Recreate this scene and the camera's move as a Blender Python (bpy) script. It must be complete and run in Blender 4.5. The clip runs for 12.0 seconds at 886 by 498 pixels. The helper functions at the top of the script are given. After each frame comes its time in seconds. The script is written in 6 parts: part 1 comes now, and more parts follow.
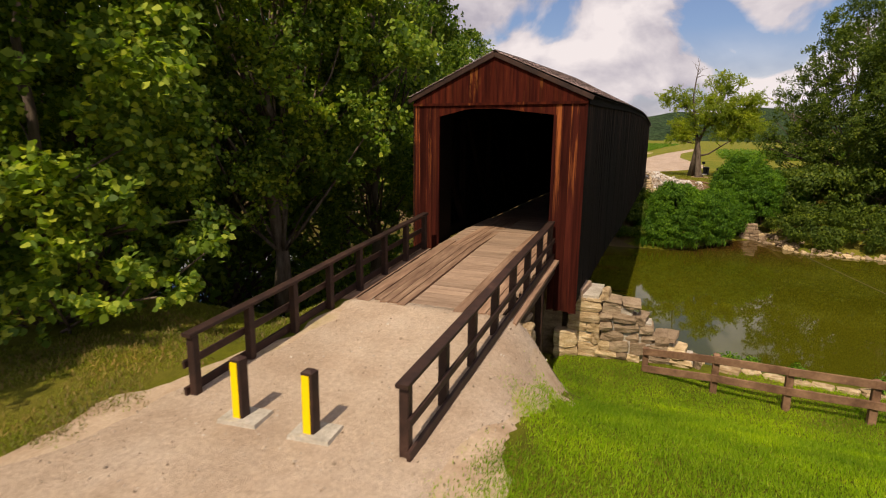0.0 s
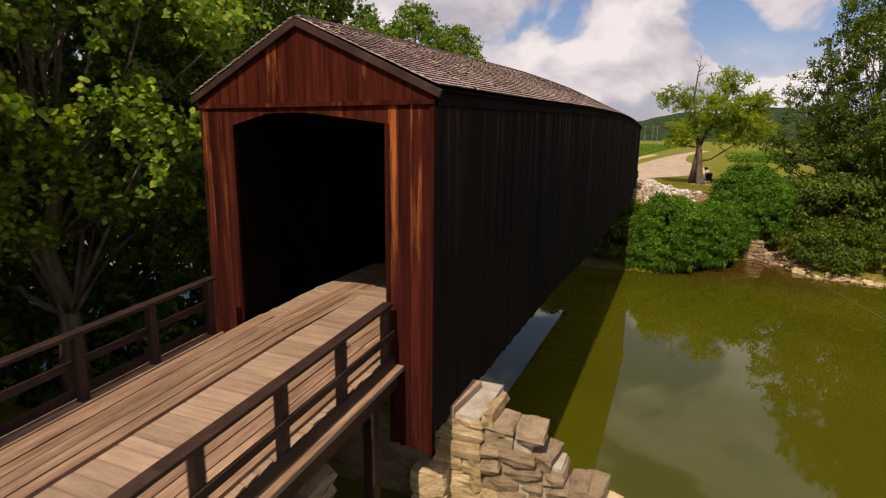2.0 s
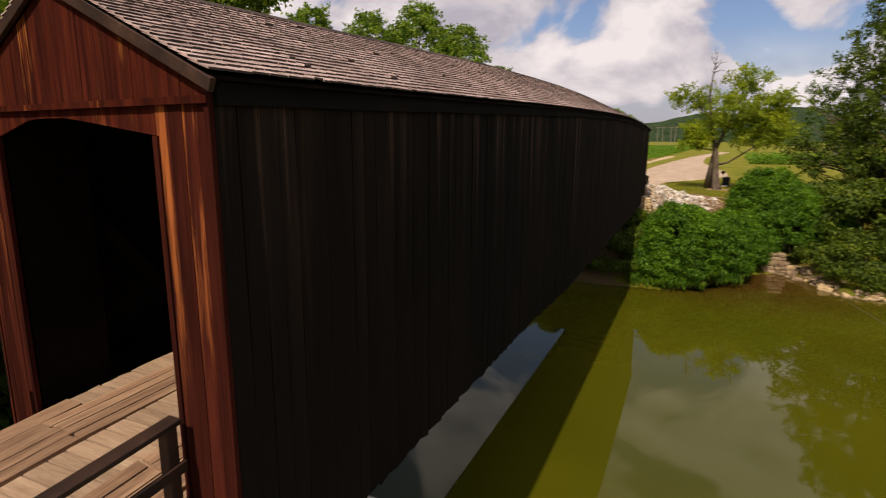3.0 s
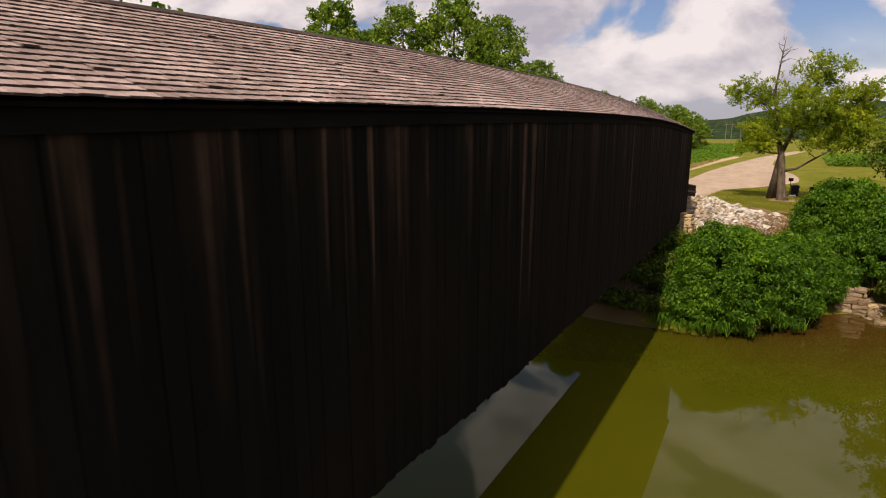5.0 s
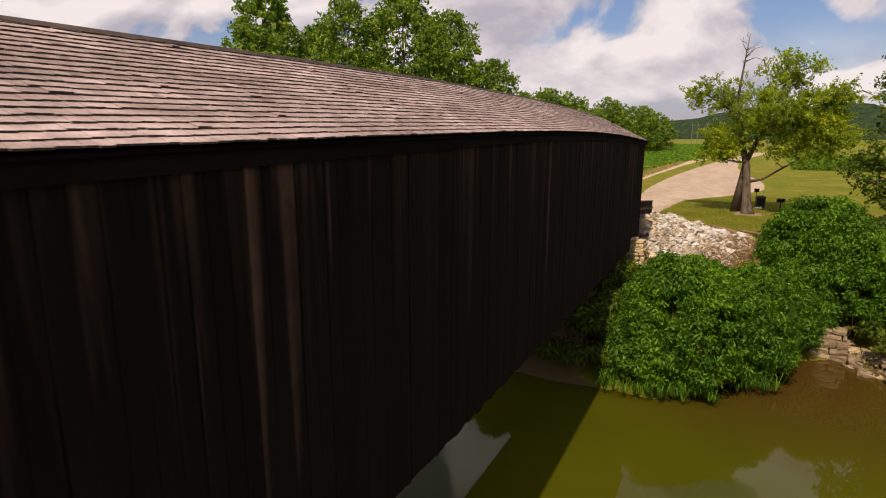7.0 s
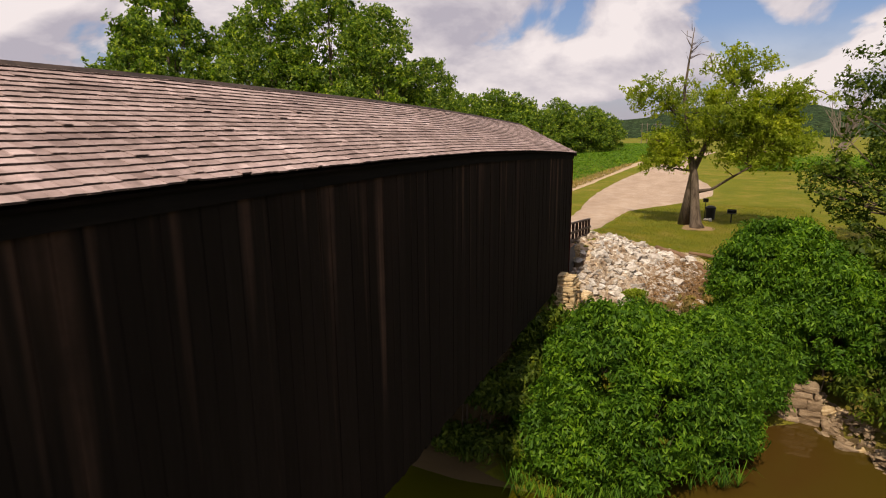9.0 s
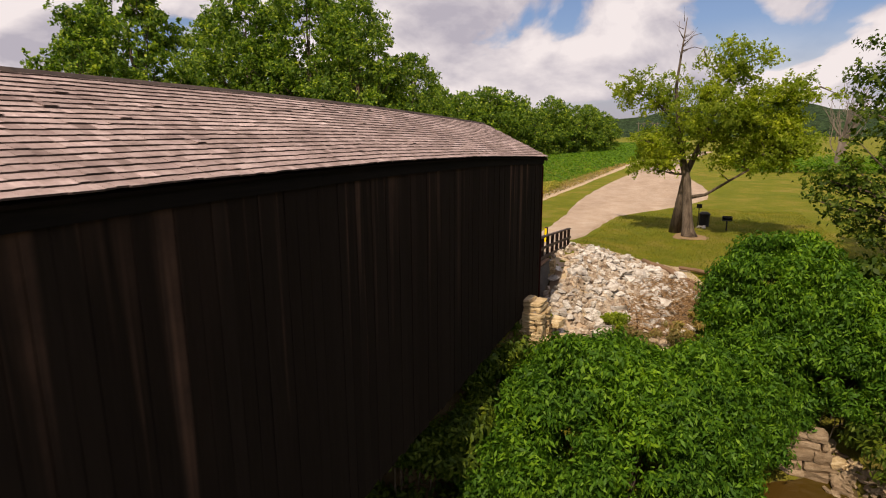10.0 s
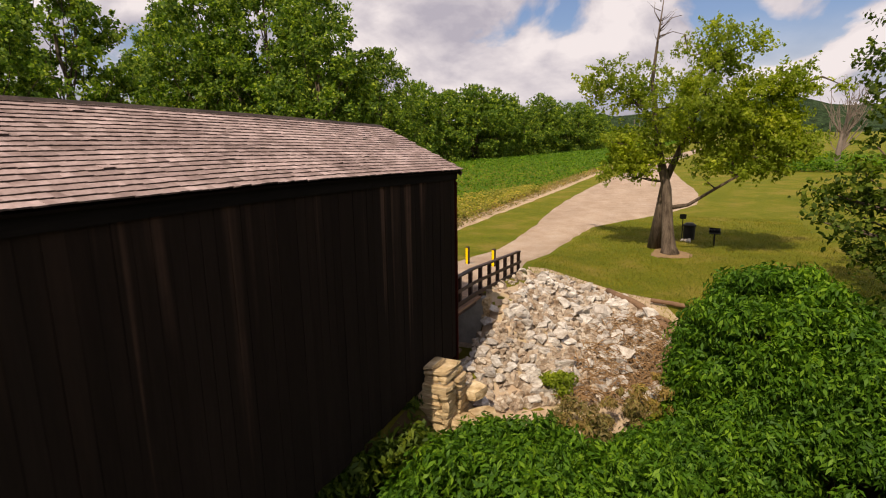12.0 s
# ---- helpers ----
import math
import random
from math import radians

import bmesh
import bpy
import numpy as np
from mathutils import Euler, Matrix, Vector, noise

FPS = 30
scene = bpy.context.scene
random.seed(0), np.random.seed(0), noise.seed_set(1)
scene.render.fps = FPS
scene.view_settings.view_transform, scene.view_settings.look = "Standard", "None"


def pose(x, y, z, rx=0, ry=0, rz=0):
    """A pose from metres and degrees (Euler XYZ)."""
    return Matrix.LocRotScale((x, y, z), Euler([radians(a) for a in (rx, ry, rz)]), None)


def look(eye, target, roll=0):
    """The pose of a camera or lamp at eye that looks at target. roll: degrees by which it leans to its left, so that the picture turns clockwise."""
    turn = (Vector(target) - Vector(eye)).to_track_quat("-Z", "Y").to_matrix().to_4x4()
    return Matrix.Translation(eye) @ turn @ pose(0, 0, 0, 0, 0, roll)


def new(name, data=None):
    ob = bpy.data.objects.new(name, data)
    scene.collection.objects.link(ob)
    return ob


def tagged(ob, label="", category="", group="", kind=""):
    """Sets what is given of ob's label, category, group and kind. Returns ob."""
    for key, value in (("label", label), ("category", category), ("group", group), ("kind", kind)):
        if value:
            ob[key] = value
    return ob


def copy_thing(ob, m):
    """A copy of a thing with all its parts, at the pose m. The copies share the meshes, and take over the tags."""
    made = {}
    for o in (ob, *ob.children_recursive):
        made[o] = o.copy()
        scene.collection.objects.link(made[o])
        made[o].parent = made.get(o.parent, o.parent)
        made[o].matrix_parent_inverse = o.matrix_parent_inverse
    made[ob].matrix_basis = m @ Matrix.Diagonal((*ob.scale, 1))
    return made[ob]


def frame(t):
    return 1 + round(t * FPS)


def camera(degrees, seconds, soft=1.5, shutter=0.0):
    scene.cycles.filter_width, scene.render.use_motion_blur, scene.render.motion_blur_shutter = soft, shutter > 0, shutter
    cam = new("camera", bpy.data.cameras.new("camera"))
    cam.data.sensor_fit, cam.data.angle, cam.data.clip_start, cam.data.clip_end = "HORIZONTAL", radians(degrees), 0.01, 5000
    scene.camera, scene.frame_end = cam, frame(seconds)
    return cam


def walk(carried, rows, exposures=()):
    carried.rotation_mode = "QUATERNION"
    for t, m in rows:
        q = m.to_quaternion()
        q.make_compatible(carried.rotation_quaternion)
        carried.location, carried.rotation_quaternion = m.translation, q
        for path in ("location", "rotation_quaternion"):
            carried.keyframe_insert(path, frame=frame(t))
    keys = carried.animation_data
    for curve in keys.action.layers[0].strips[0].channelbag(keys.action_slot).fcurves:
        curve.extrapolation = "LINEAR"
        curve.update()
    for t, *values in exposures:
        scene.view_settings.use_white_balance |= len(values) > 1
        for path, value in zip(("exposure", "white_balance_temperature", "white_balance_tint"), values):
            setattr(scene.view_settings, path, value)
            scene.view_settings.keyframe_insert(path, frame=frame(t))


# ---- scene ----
cam = camera(77.2, 12.0, soft=1.1, shutter=0.25)
PATH = [
    (0, (0.412, -0.034, 3.674), (-0.314, 1.786, 3.271), 0.7),
    (0.5, (0.806, 1.58, 3.772), (0.072, 3.396, 3.368), 0.7),
    (1, (1.151, 3.276, 3.864), (0.408, 5.089, 3.46), 0.7),
    (1.5, (1.437, 5.105, 3.965), (0.688, 6.915, 3.56), 0.7),
    (2, (1.675, 6.98, 4.05), (0.919, 8.788, 3.647), 0.7),
    (2.5, (1.892, 8.898, 4.155), (1.135, 10.705, 3.753), 0.7),
    (2.9, (2.126, 10.371, 4.189), (1.357, 12.174, 3.793), 0.4),
    (3, (2.176, 10.763, 4.201), (1.364, 12.547, 3.806), 0.3),
    (3.1, (2.189, 11.172, 4.222), (1.302, 12.92, 3.825), 0.3),
    (3.2, (2.2, 11.57, 4.241), (1.242, 13.281, 3.847), 0.2),
    (3.6, (2.38, 13.05, 4.33), (1.298, 14.685, 3.935), 0.2),
    (4.2, (2.73, 15.18, 4.46), (1.651, 16.816, 4.061), 0.2),
    (4.8, (3.141, 17.33, 4.582), (2.125, 19.005, 4.179), 0.2),
    (5, (3.072, 18.117, 4.61), (2.079, 19.806, 4.207), 0.1),
    (5.5, (3.111, 19.781, 4.757), (2.153, 21.491, 4.356), 0.1),
    (6, (3.071, 21.633, 4.906), (2.134, 23.355, 4.501), 0.2),
    (6.5, (3.032, 23.345, 5.057), (2.104, 25.071, 4.652), 0.1),
    (7, (3.04, 25.121, 5.198), (2.129, 26.855, 4.794), 0.1),
    (7.5, (3.027, 26.748, 5.338), (2.144, 28.497, 4.938), -0.1),
    (7.7, (3.026, 27.43, 5.395), (2.167, 29.191, 4.996), -0.2),
    (9.5, (3.165, 34.151, 5.748), (2.39, 35.948, 5.345), -0.4),
    (10, (3.39, 36.064, 5.774), (2.618, 37.863, 5.367), -0.3),
    (10.5, (3.622, 37.73, 5.81), (2.855, 39.531, 5.404), -0.4),
    (11, (3.817, 39.306, 5.852), (3.054, 41.109, 5.446), -0.4),
    (11.5, (4.062, 40.87, 5.89), (3.299, 42.671, 5.483), -0.5),
    (12, (4.384, 42.438, 5.93), (3.614, 44.238, 5.52), -0.9),
]
walk(cam, [(t, look(eye, target, roll)) for t, eye, target, roll in PATH], [(0, 0.0, 7650, 12), (12, 0.0, 7650, 12)])

# ---- world and sun ----
SUN_TO = Vector((-0.028, -1.0, 1.25)).normalized()      # from the place towards the sun
SUN_ELEV = math.asin(SUN_TO.z)
SUN_AZ = math.atan2(SUN_TO.x, SUN_TO.y)

world = bpy.data.worlds.new("sky")
scene.world = world
world.use_nodes = True
wn, wl = world.node_tree.nodes, world.node_tree.links
wn.clear()
w_out = wn.new("ShaderNodeOutputWorld")
w_bg = wn.new("ShaderNodeBackground")
w_bg.inputs["Strength"].default_value = 0.085
w_sky = wn.new("ShaderNodeTexSky")
w_sky.sky_type = "NISHITA"
w_sky.sun_disc = False
w_sky.sun_elevation = SUN_ELEV
w_sky.sun_rotation = SUN_AZ
w_sky.dust_density = 1.6
w_tc = wn.new("ShaderNodeTexCoord")
w_map = wn.new("ShaderNodeMapping")
w_map.inputs["Location"].default_value = (0.35, 0.10, 0.22)
w_map.inputs["Rotation"].default_value = (0.0, radians(24), 0.0)
w_map.inputs["Scale"].default_value = (1.0, 1.0, 1.7)
wl.new(w_tc.outputs["Generated"], w_map.inputs[0])


def cloud_noise(shift, scale, detail, rough):
    """Billowing noise over the sky, read a little higher up where shift is given."""
    v = w_map.outputs[0]
    if shift:
        add = wn.new("ShaderNodeVectorMath")
        add.inputs[1].default_value = shift
        wl.new(v, add.inputs[0])
        v = add.outputs[0]
    n = wn.new("ShaderNodeTexNoise")
    n.inputs["Scale"].default_value, n.inputs["Detail"].default_value = scale, detail
    n.inputs["Roughness"].default_value, n.inputs["Distortion"].default_value = rough, 0.35
    wl.new(v, n.inputs["Vector"])
    return n.outputs["Fac"]


def sky_math(op, a, b):
    m = wn.new("ShaderNodeMath")
    m.operation = op
    for k, v in enumerate((a, b)):
        if isinstance(v, float):
            m.inputs[k].default_value = v
        else:
            wl.new(v, m.inputs[k])
    return m.outputs[0]


w_fac = cloud_noise(None, 4.6, 9.0, 0.50)
w_cov = wn.new("ShaderNodeValToRGB")
w_cov.color_ramp.elements[0].position = 0.415
w_cov.color_ramp.elements[1].position = 0.468
wl.new(w_fac, w_cov.inputs[0])
# the clouds are white on their upper sides and lavender grey below
w_lit = sky_math("MULTIPLY", sky_math("SUBTRACT", w_fac, cloud_noise((-0.012, 0.0, 0.06), 4.6, 9.0, 0.50)), 3.0)
w_lit = sky_math("ADD", w_lit, sky_math("MULTIPLY", cloud_noise(None, 12.0, 8.0, 0.58), 0.75))
w_tone = wn.new("ShaderNodeValToRGB")
w_tone.color_ramp.elements[0].position = 0.02
w_tone.color_ramp.elements[0].color = (5.2, 5.25, 6.8, 1)
w_tone.color_ramp.elements[1].position = 0.66
w_tone.color_ramp.elements[1].color = (9.8, 9.7, 10.9, 1)
wl.new(w_lit, w_tone.inputs[0])
w_mix = wn.new("ShaderNodeMix"); w_mix.data_type = "RGBA"
w_blue = wn.new("ShaderNodeMix"); w_blue.data_type, w_blue.blend_type = "RGBA", "MULTIPLY"
w_blue.inputs["Factor"].default_value = 1.0
w_blue.inputs["B"].default_value = (0.92, 1.06, 1.42, 1)
wl.new(w_sky.outputs[0], w_blue.inputs["A"])
# haze thickens the clouds towards the horizon
w_sep = wn.new("ShaderNodeSeparateXYZ")
wl.new(w_tc.outputs["Generated"], w_sep.inputs[0])
w_low = wn.new("ShaderNodeValToRGB")
w_low.color_ramp.elements[0].position, w_low.color_ramp.elements[0].color = 0.02, (0.85, 0.85, 0.85, 1)
w_low.color_ramp.elements[1].position, w_low.color_ramp.elements[1].color = 0.17, (0, 0, 0, 1)
wl.new(w_sep.outputs["Z"], w_low.inputs[0])
w_max = wn.new("ShaderNodeMix"); w_max.data_type, w_max.blend_type = "RGBA", "LIGHTEN"
w_max.inputs["Factor"].default_value = 1.0
wl.new(w_cov.outputs["Color"], w_max.inputs["A"])
wl.new(w_low.outputs["Color"], w_max.inputs["B"])
wl.new(w_blue.outputs["Result"], w_mix.inputs["A"])
wl.new(w_max.outputs["Result"], w_mix.inputs["Factor"])
wl.new(w_tone.outputs["Color"], w_mix.inputs["B"])
wl.new(w_mix.outputs["Result"], w_bg.inputs["Color"])
wl.new(w_bg.outputs[0], w_out.inputs["Surface"])

sun_data = bpy.data.lights.new("sun", "SUN")
sun_data.energy = 4.8
sun_data.angle = radians(0.53)
sun_data.color = (1.0, 0.91, 0.78)
sun = new("sun", sun_data)
sun.matrix_world = look(SUN_TO * 60, (0, 0, 0))


# ---- materials ----
def material(name, build, rough=0.8, spec=0.3):
    m = bpy.data.materials.new(name)
    m.use_nodes = True
    nt = m.node_tree
    p = nt.nodes["Principled BSDF"]
    p.inputs["Roughness"].default_value = rough
    p.inputs["Specular IOR Level"].default_value = spec
    build(nt, p)
    return m


def node(nt, kind, **ins):
    n = nt.nodes.new(kind)
    for k, v in ins.items():
        n.inputs[k.replace("_", " ")].default_value = v
    return n


def ramp(nt, src, stops):
    r = nt.nodes.new("ShaderNodeValToRGB")
    e = r.color_ramp.elements
    while len(e) < len(stops):
        e.new(0.5)
    for el, (pos, col) in zip(e, stops):
        el.position = pos
        el.color = (*col, 1) if len(col) == 3 else col
    nt.links.new(src, r.inputs[0])
    return r.outputs["Color"]


def noise_tex(nt, scale, detail=4, rough=0.55, stretch=(1, 1, 1), space="Object", offset=None, distort=0.0):
    tc = nt.nodes.new("ShaderNodeTexCoord")
    mp = nt.nodes.new("ShaderNodeMapping")
    mp.inputs["Scale"].default_value = stretch
    if space == "World":
        g = nt.nodes.new("ShaderNodeNewGeometry")
        nt.links.new(g.outputs["Position"], mp.inputs[0])
    else:
        nt.links.new(tc.outputs[space], mp.inputs[0])
    if offset is not None:
        nt.links.new(offset, mp.inputs["Location"])
    n = node(nt, "ShaderNodeTexNoise", Scale=scale, Detail=detail, Roughness=rough, Distortion=distort)
    nt.links.new(mp.outputs[0], n.inputs["Vector"])
    return n.outputs["Fac"]


def mix(nt, fac, a, b, mode="MIX"):
    m = nt.nodes.new("ShaderNodeMix")
    m.data_type, m.blend_type = "RGBA", mode
    for sock, v in (("Factor", fac), ("A", a), ("B", b)):
        if isinstance(v, (int, float)):
            m.inputs[sock].default_value = v
        elif isinstance(v, tuple):
            m.inputs[sock].default_value = (*v, 1)
        else:
            nt.links.new(v, m.inputs[sock])
    return m.outputs["Result"]


def bump(nt, p, height, strength=0.4, dist=0.02):
    b = node(nt, "ShaderNodeBump", Strength=strength, Distance=dist)
    nt.links.new(height, b.inputs["Height"])
    nt.links.new(b.outputs[0], p.inputs["Normal"])


def vary(nt, low, high, island=False):
    """A multiplier that differs from piece to piece."""
    if island:
        r = nt.nodes.new("ShaderNodeNewGeometry").outputs["Random Per Island"]
    else:
        r = nt.nodes.new("ShaderNodeObjectInfo").outputs["Random"]
    return ramp(nt, r, [(0, low), (1, high)])


def shifted(nt, island=False):
    """An offset that differs from piece to piece, so that grain does not run on."""
    if island:
        r = nt.nodes.new("ShaderNodeNewGeometry").outputs["Random Per Island"]
    else:
        r = nt.nodes.new("ShaderNodeObjectInfo").outputs["Random"]
    m = nt.nodes.new("ShaderNodeMath"); m.operation = "MULTIPLY"; m.inputs[1].default_value = 37.0
    nt.links.new(r, m.inputs[0])
    c = nt.nodes.new("ShaderNodeCombineXYZ")
    for k in range(3):
        nt.links.new(m.outputs[0], c.inputs[k])
    return c.outputs[0]


def boards(name, stops, along=(9, 9, 0.55), island=False, low=(0.7,) * 3, high=(1.25,) * 3, rough=0.8, fine=5.0, strength=0.35):
    def build(nt, p):
        off = shifted(nt, island)
        n1 = noise_tex(nt, 1.0, 6, 0.62, along, offset=off)
        n2 = noise_tex(nt, fine, 5, 0.7, along, offset=off)
        c = ramp(nt, n1, stops)
        c = mix(nt, 0.45, c, ramp(nt, n2, [(0.3, (0.45,) * 3), (0.7, (1.35,) * 3)]), "MULTIPLY")
        c = mix(nt, 1.0, c, vary(nt, low, high, island), "MULTIPLY")
        nt.links.new(c, p.inputs["Base Color"])
        bump(nt, p, n2, strength, 0.006)
    return material(name, build, rough)


def streaked(name, dark, mid, pale, share, top):
    """Stained upright boards, some with long pale streaks where the stain has worn off."""
    def build(nt, p):
        off = shifted(nt)
        n1 = noise_tex(nt, 1.0, 6, 0.62, (6, 6, 0.35), offset=off)
        n2 = noise_tex(nt, 4.0, 6, 0.72, (8, 8, 0.4), offset=off)
        c = ramp(nt, n1, [(0.38, dark), (0.66, mid)])
        c = mix(nt, 0.45, c, ramp(nt, n2, [(0.3, (0.5,) * 3), (0.7, (1.35,) * 3)]), "MULTIPLY")
        s1 = noise_tex(nt, 1.0, 7, 0.68, (13, 13, 0.55), space="World", distort=0.4)
        mask = ramp(nt, s1, [(0.50, (0,) * 3), (0.62, (0.9,) * 3)])
        if top:
            r = nt.nodes.new("ShaderNodeObjectInfo").outputs["Random"]
        else:
            r = noise_tex(nt, 1.6, 3, 0.5, (1, 1, 0.5), space="World")
        mask = mix(nt, 1.0, mask, ramp(nt, r, [(1 - share, (0.03,) * 3), (1 - share * 0.72, (1,) * 3)]), "MULTIPLY")
        if top:
            tc = nt.nodes.new("ShaderNodeTexCoord")
            sp = nt.nodes.new("ShaderNodeSeparateXYZ")
            nt.links.new(tc.outputs["Object"], sp.inputs[0])
            dv = nt.nodes.new("ShaderNodeMath"); dv.operation = "DIVIDE"; dv.inputs[1].default_value = 5.45
            nt.links.new(sp.outputs["Z"], dv.inputs[0])
            mask = mix(nt, 1.0, mask, ramp(nt, dv.outputs[0], [(0.45, (0.08,) * 3), (0.84, (1,) * 3), (0.98, (0.9,) * 3)]), "MULTIPLY")
        c = mix(nt, mask, c, pale)
        c = mix(nt, 1.0, c, vary(nt, (0.8,) * 3, (1.2,) * 3), "MULTIPLY")
        nt.links.new(c, p.inputs["Base Color"])
        bump(nt, p, n2, 0.35, 0.006)
    return material(name, build, 0.92, 0.04)


M_PORTAL = streaked("weathered_red_siding", (0.026, 0.0050, 0.0040), (0.082, 0.0150, 0.0080), (0.47, 0.165, 0.042), 0.43, False)
M_POST = streaked("red_post_siding", (0.022, 0.0050, 0.0040), (0.060, 0.0125, 0.0080), (0.29, 0.086, 0.027), 0.42, True)


def shaded_siding(nt, p):
    """Stained boards, near black with the wall's shade put into the colour, and a few soft brown streaks where the
    stain has thinned.
    """
    off = shifted(nt)
    n2 = noise_tex(nt, 4.0, 6, 0.72, (8, 8, 0.4), offset=off)
    n1 = noise_tex(nt, 0.10, 3, 0.5, space="World")
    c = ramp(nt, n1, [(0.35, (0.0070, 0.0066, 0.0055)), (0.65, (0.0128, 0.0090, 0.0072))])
    # the boards turn browner and lighter towards the far end
    gy = nt.nodes.new("ShaderNodeSeparateXYZ")
    nt.links.new(nt.nodes.new("ShaderNodeNewGeometry").outputs["Position"], gy.inputs[0])
    far = nt.nodes.new("ShaderNodeMath"); far.operation = "DIVIDE"; far.inputs[1].default_value = 60.0
    nt.links.new(gy.outputs["Y"], far.inputs[0])
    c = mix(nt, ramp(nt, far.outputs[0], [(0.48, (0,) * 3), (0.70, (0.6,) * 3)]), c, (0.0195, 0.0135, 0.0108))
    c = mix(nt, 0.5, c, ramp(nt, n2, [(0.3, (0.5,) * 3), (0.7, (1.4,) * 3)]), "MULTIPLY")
    # streaks start under the eave and run out downwards
    sp = nt.nodes.new("ShaderNodeSeparateXYZ")
    nt.links.new(nt.nodes.new("ShaderNodeTexCoord").outputs["Object"], sp.inputs[0])
    drop = nt.nodes.new("ShaderNodeMapRange")
    nt.links.new(sp.outputs["Z"], drop.inputs["Value"])
    for key, v in (("From Min", 0.0), ("From Max", 5.45), ("To Min", -0.17), ("To Max", 0.0)):
        drop.inputs[key].default_value = v
    mask = None
    for scale, lo, hi, top in (((1, 2.1, 0.05), 0.53, 0.68, 0.85), ((1, 5.5, 0.09), 0.585, 0.71, 0.80), ((1, 0.8, 0.04), 0.50, 0.74, 0.26)):
        run = nt.nodes.new("ShaderNodeMath"); run.operation = "ADD"
        nt.links.new(noise_tex(nt, 1.0, 4, 0.58, scale, space="World", distort=0.18), run.inputs[0])
        nt.links.new(drop.outputs[0], run.inputs[1])
        one = ramp(nt, run.outputs[0], [(lo, (0,) * 3), (hi, (top,) * 3)])
        mask = one if mask is None else mix(nt, 1.0, mask, one, "LIGHTEN")
    board = ramp(nt, nt.nodes.new("ShaderNodeObjectInfo").outputs["Random"], [(0.0, (0.35,) * 3), (0.55, (0.75,) * 3), (1.0, (1.0,) * 3)])
    mask = mix(nt, 1.0, mask, board, "MULTIPLY")
    mask = mix(nt, 0.55, mask, ramp(nt, noise_tex(nt, 1.6, 5, 0.7, (1, 1, 0.6), space="World"), [(0.36, (0.1,) * 3), (0.64, (1.4,) * 3)]), "MULTIPLY")
    c = mix(nt, mask, c, (0.112, 0.064, 0.045))
    c = mix(nt, 1.0, c, vary(nt, (0.88,) * 3, (1.12,) * 3), "MULTIPLY")
    nt.links.new(c, p.inputs["Base Color"])
    bump(nt, p, n2, 0.35, 0.006)


M_WALL = material("shade_darkened_siding", shaded_siding, 0.92, 0.04)
M_TRIM = boards("near_black_trim", [(0.35, (0.0060, 0.0054, 0.0048)), (0.7, (0.0115, 0.0092, 0.0080))], (2, 0.5, 6), island=True, rough=0.95)
M_TRIM.node_tree.nodes["Principled BSDF"].inputs["Specular IOR Level"].default_value = 0.05
# timber near black: the gloom inside and underneath is put into its colour
M_INNERSHADE = boards("inner_timber_shade", [(0.35, (0.0040, 0.0028, 0.0022)), (0.7, (0.009, 0.006, 0.0045))], (1.2, 1.2, 1.2), island=True)
M_INNERSHADE.node_tree.nodes["Principled BSDF"].inputs["Specular IOR Level"].default_value = 0.03
M_RAIL = boards("brown_stained_rail", [(0.35, (0.020, 0.010, 0.008)), (0.6, (0.044, 0.021, 0.015)), (0.8, (0.10, 0.058, 0.044))], (2.5, 2.5, 2.5), rough=0.6, island=True)
M_DECK = boards("sunbleached_deck", [(0.25, (0.22, 0.143, 0.098)), (0.55, (0.32, 0.220, 0.156)), (0.80, (0.39, 0.282, 0.205))], (0.9, 9, 9), low=(0.82,) * 3, high=(1.12,) * 3, rough=0.9)
M_RUNNER = boards("worn_runner_plank", [(0.30, (0.13, 0.068, 0.044)), (0.55, (0.27, 0.165, 0.108)), (0.78, (0.41, 0.28, 0.19))], (8, 0.5, 8), low=(0.75,) * 3, high=(1.2,) * 3, rough=0.9)
M_FENCE = boards("grey_brown_fence", [(0.35, (0.11, 0.056, 0.032)), (0.65, (0.25, 0.143, 0.085))], (2, 2, 2), rough=0.9, island=True)


def shingle_build(nt, p):
    off = shifted(nt, True)
    n1 = noise_tex(nt, 1.0, 6, 0.62, (3.0, 2.0, 3.0), offset=off)
    n2 = noise_tex(nt, 9.0, 5, 0.7, (1.0, 4.0, 1.0), offset=off)
    n3 = noise_tex(nt, 0.9, 5, 0.6, (1.6, 0.8, 1.6), space="World")
    c = ramp(nt, n1, [(0.30, (0.218, 0.164, 0.155)), (0.52, (0.332, 0.260, 0.250)), (0.75, (0.46, 0.374, 0.364))])
    c = mix(nt, 0.5, c, ramp(nt, n2, [(0.3, (0.5,) * 3), (0.7, (1.35,) * 3)]), "MULTIPLY")
    c = mix(nt, 1.0, c, ramp(nt, n3, [(0.34, (0.72, 0.67, 0.66)), (0.50, (1.0, 0.96, 0.955)), (0.66, (1.34, 1.31, 1.32))]), "MULTIPLY")
    r = nt.nodes.new("ShaderNodeNewGeometry").outputs["Random Per Island"]
    c = mix(nt, 1.0, c, ramp(nt, r, [(0.0, (0.62, 0.58, 0.57)), (0.10, (0.86, 0.84, 0.83)), (0.80, (1.05, 1.035, 1.035)), (1.0, (1.22, 1.21, 1.22))]), "MULTIPLY")
    nt.links.new(c, p.inputs["Base Color"])
    bump(nt, p, n2, 0.4, 0.008)


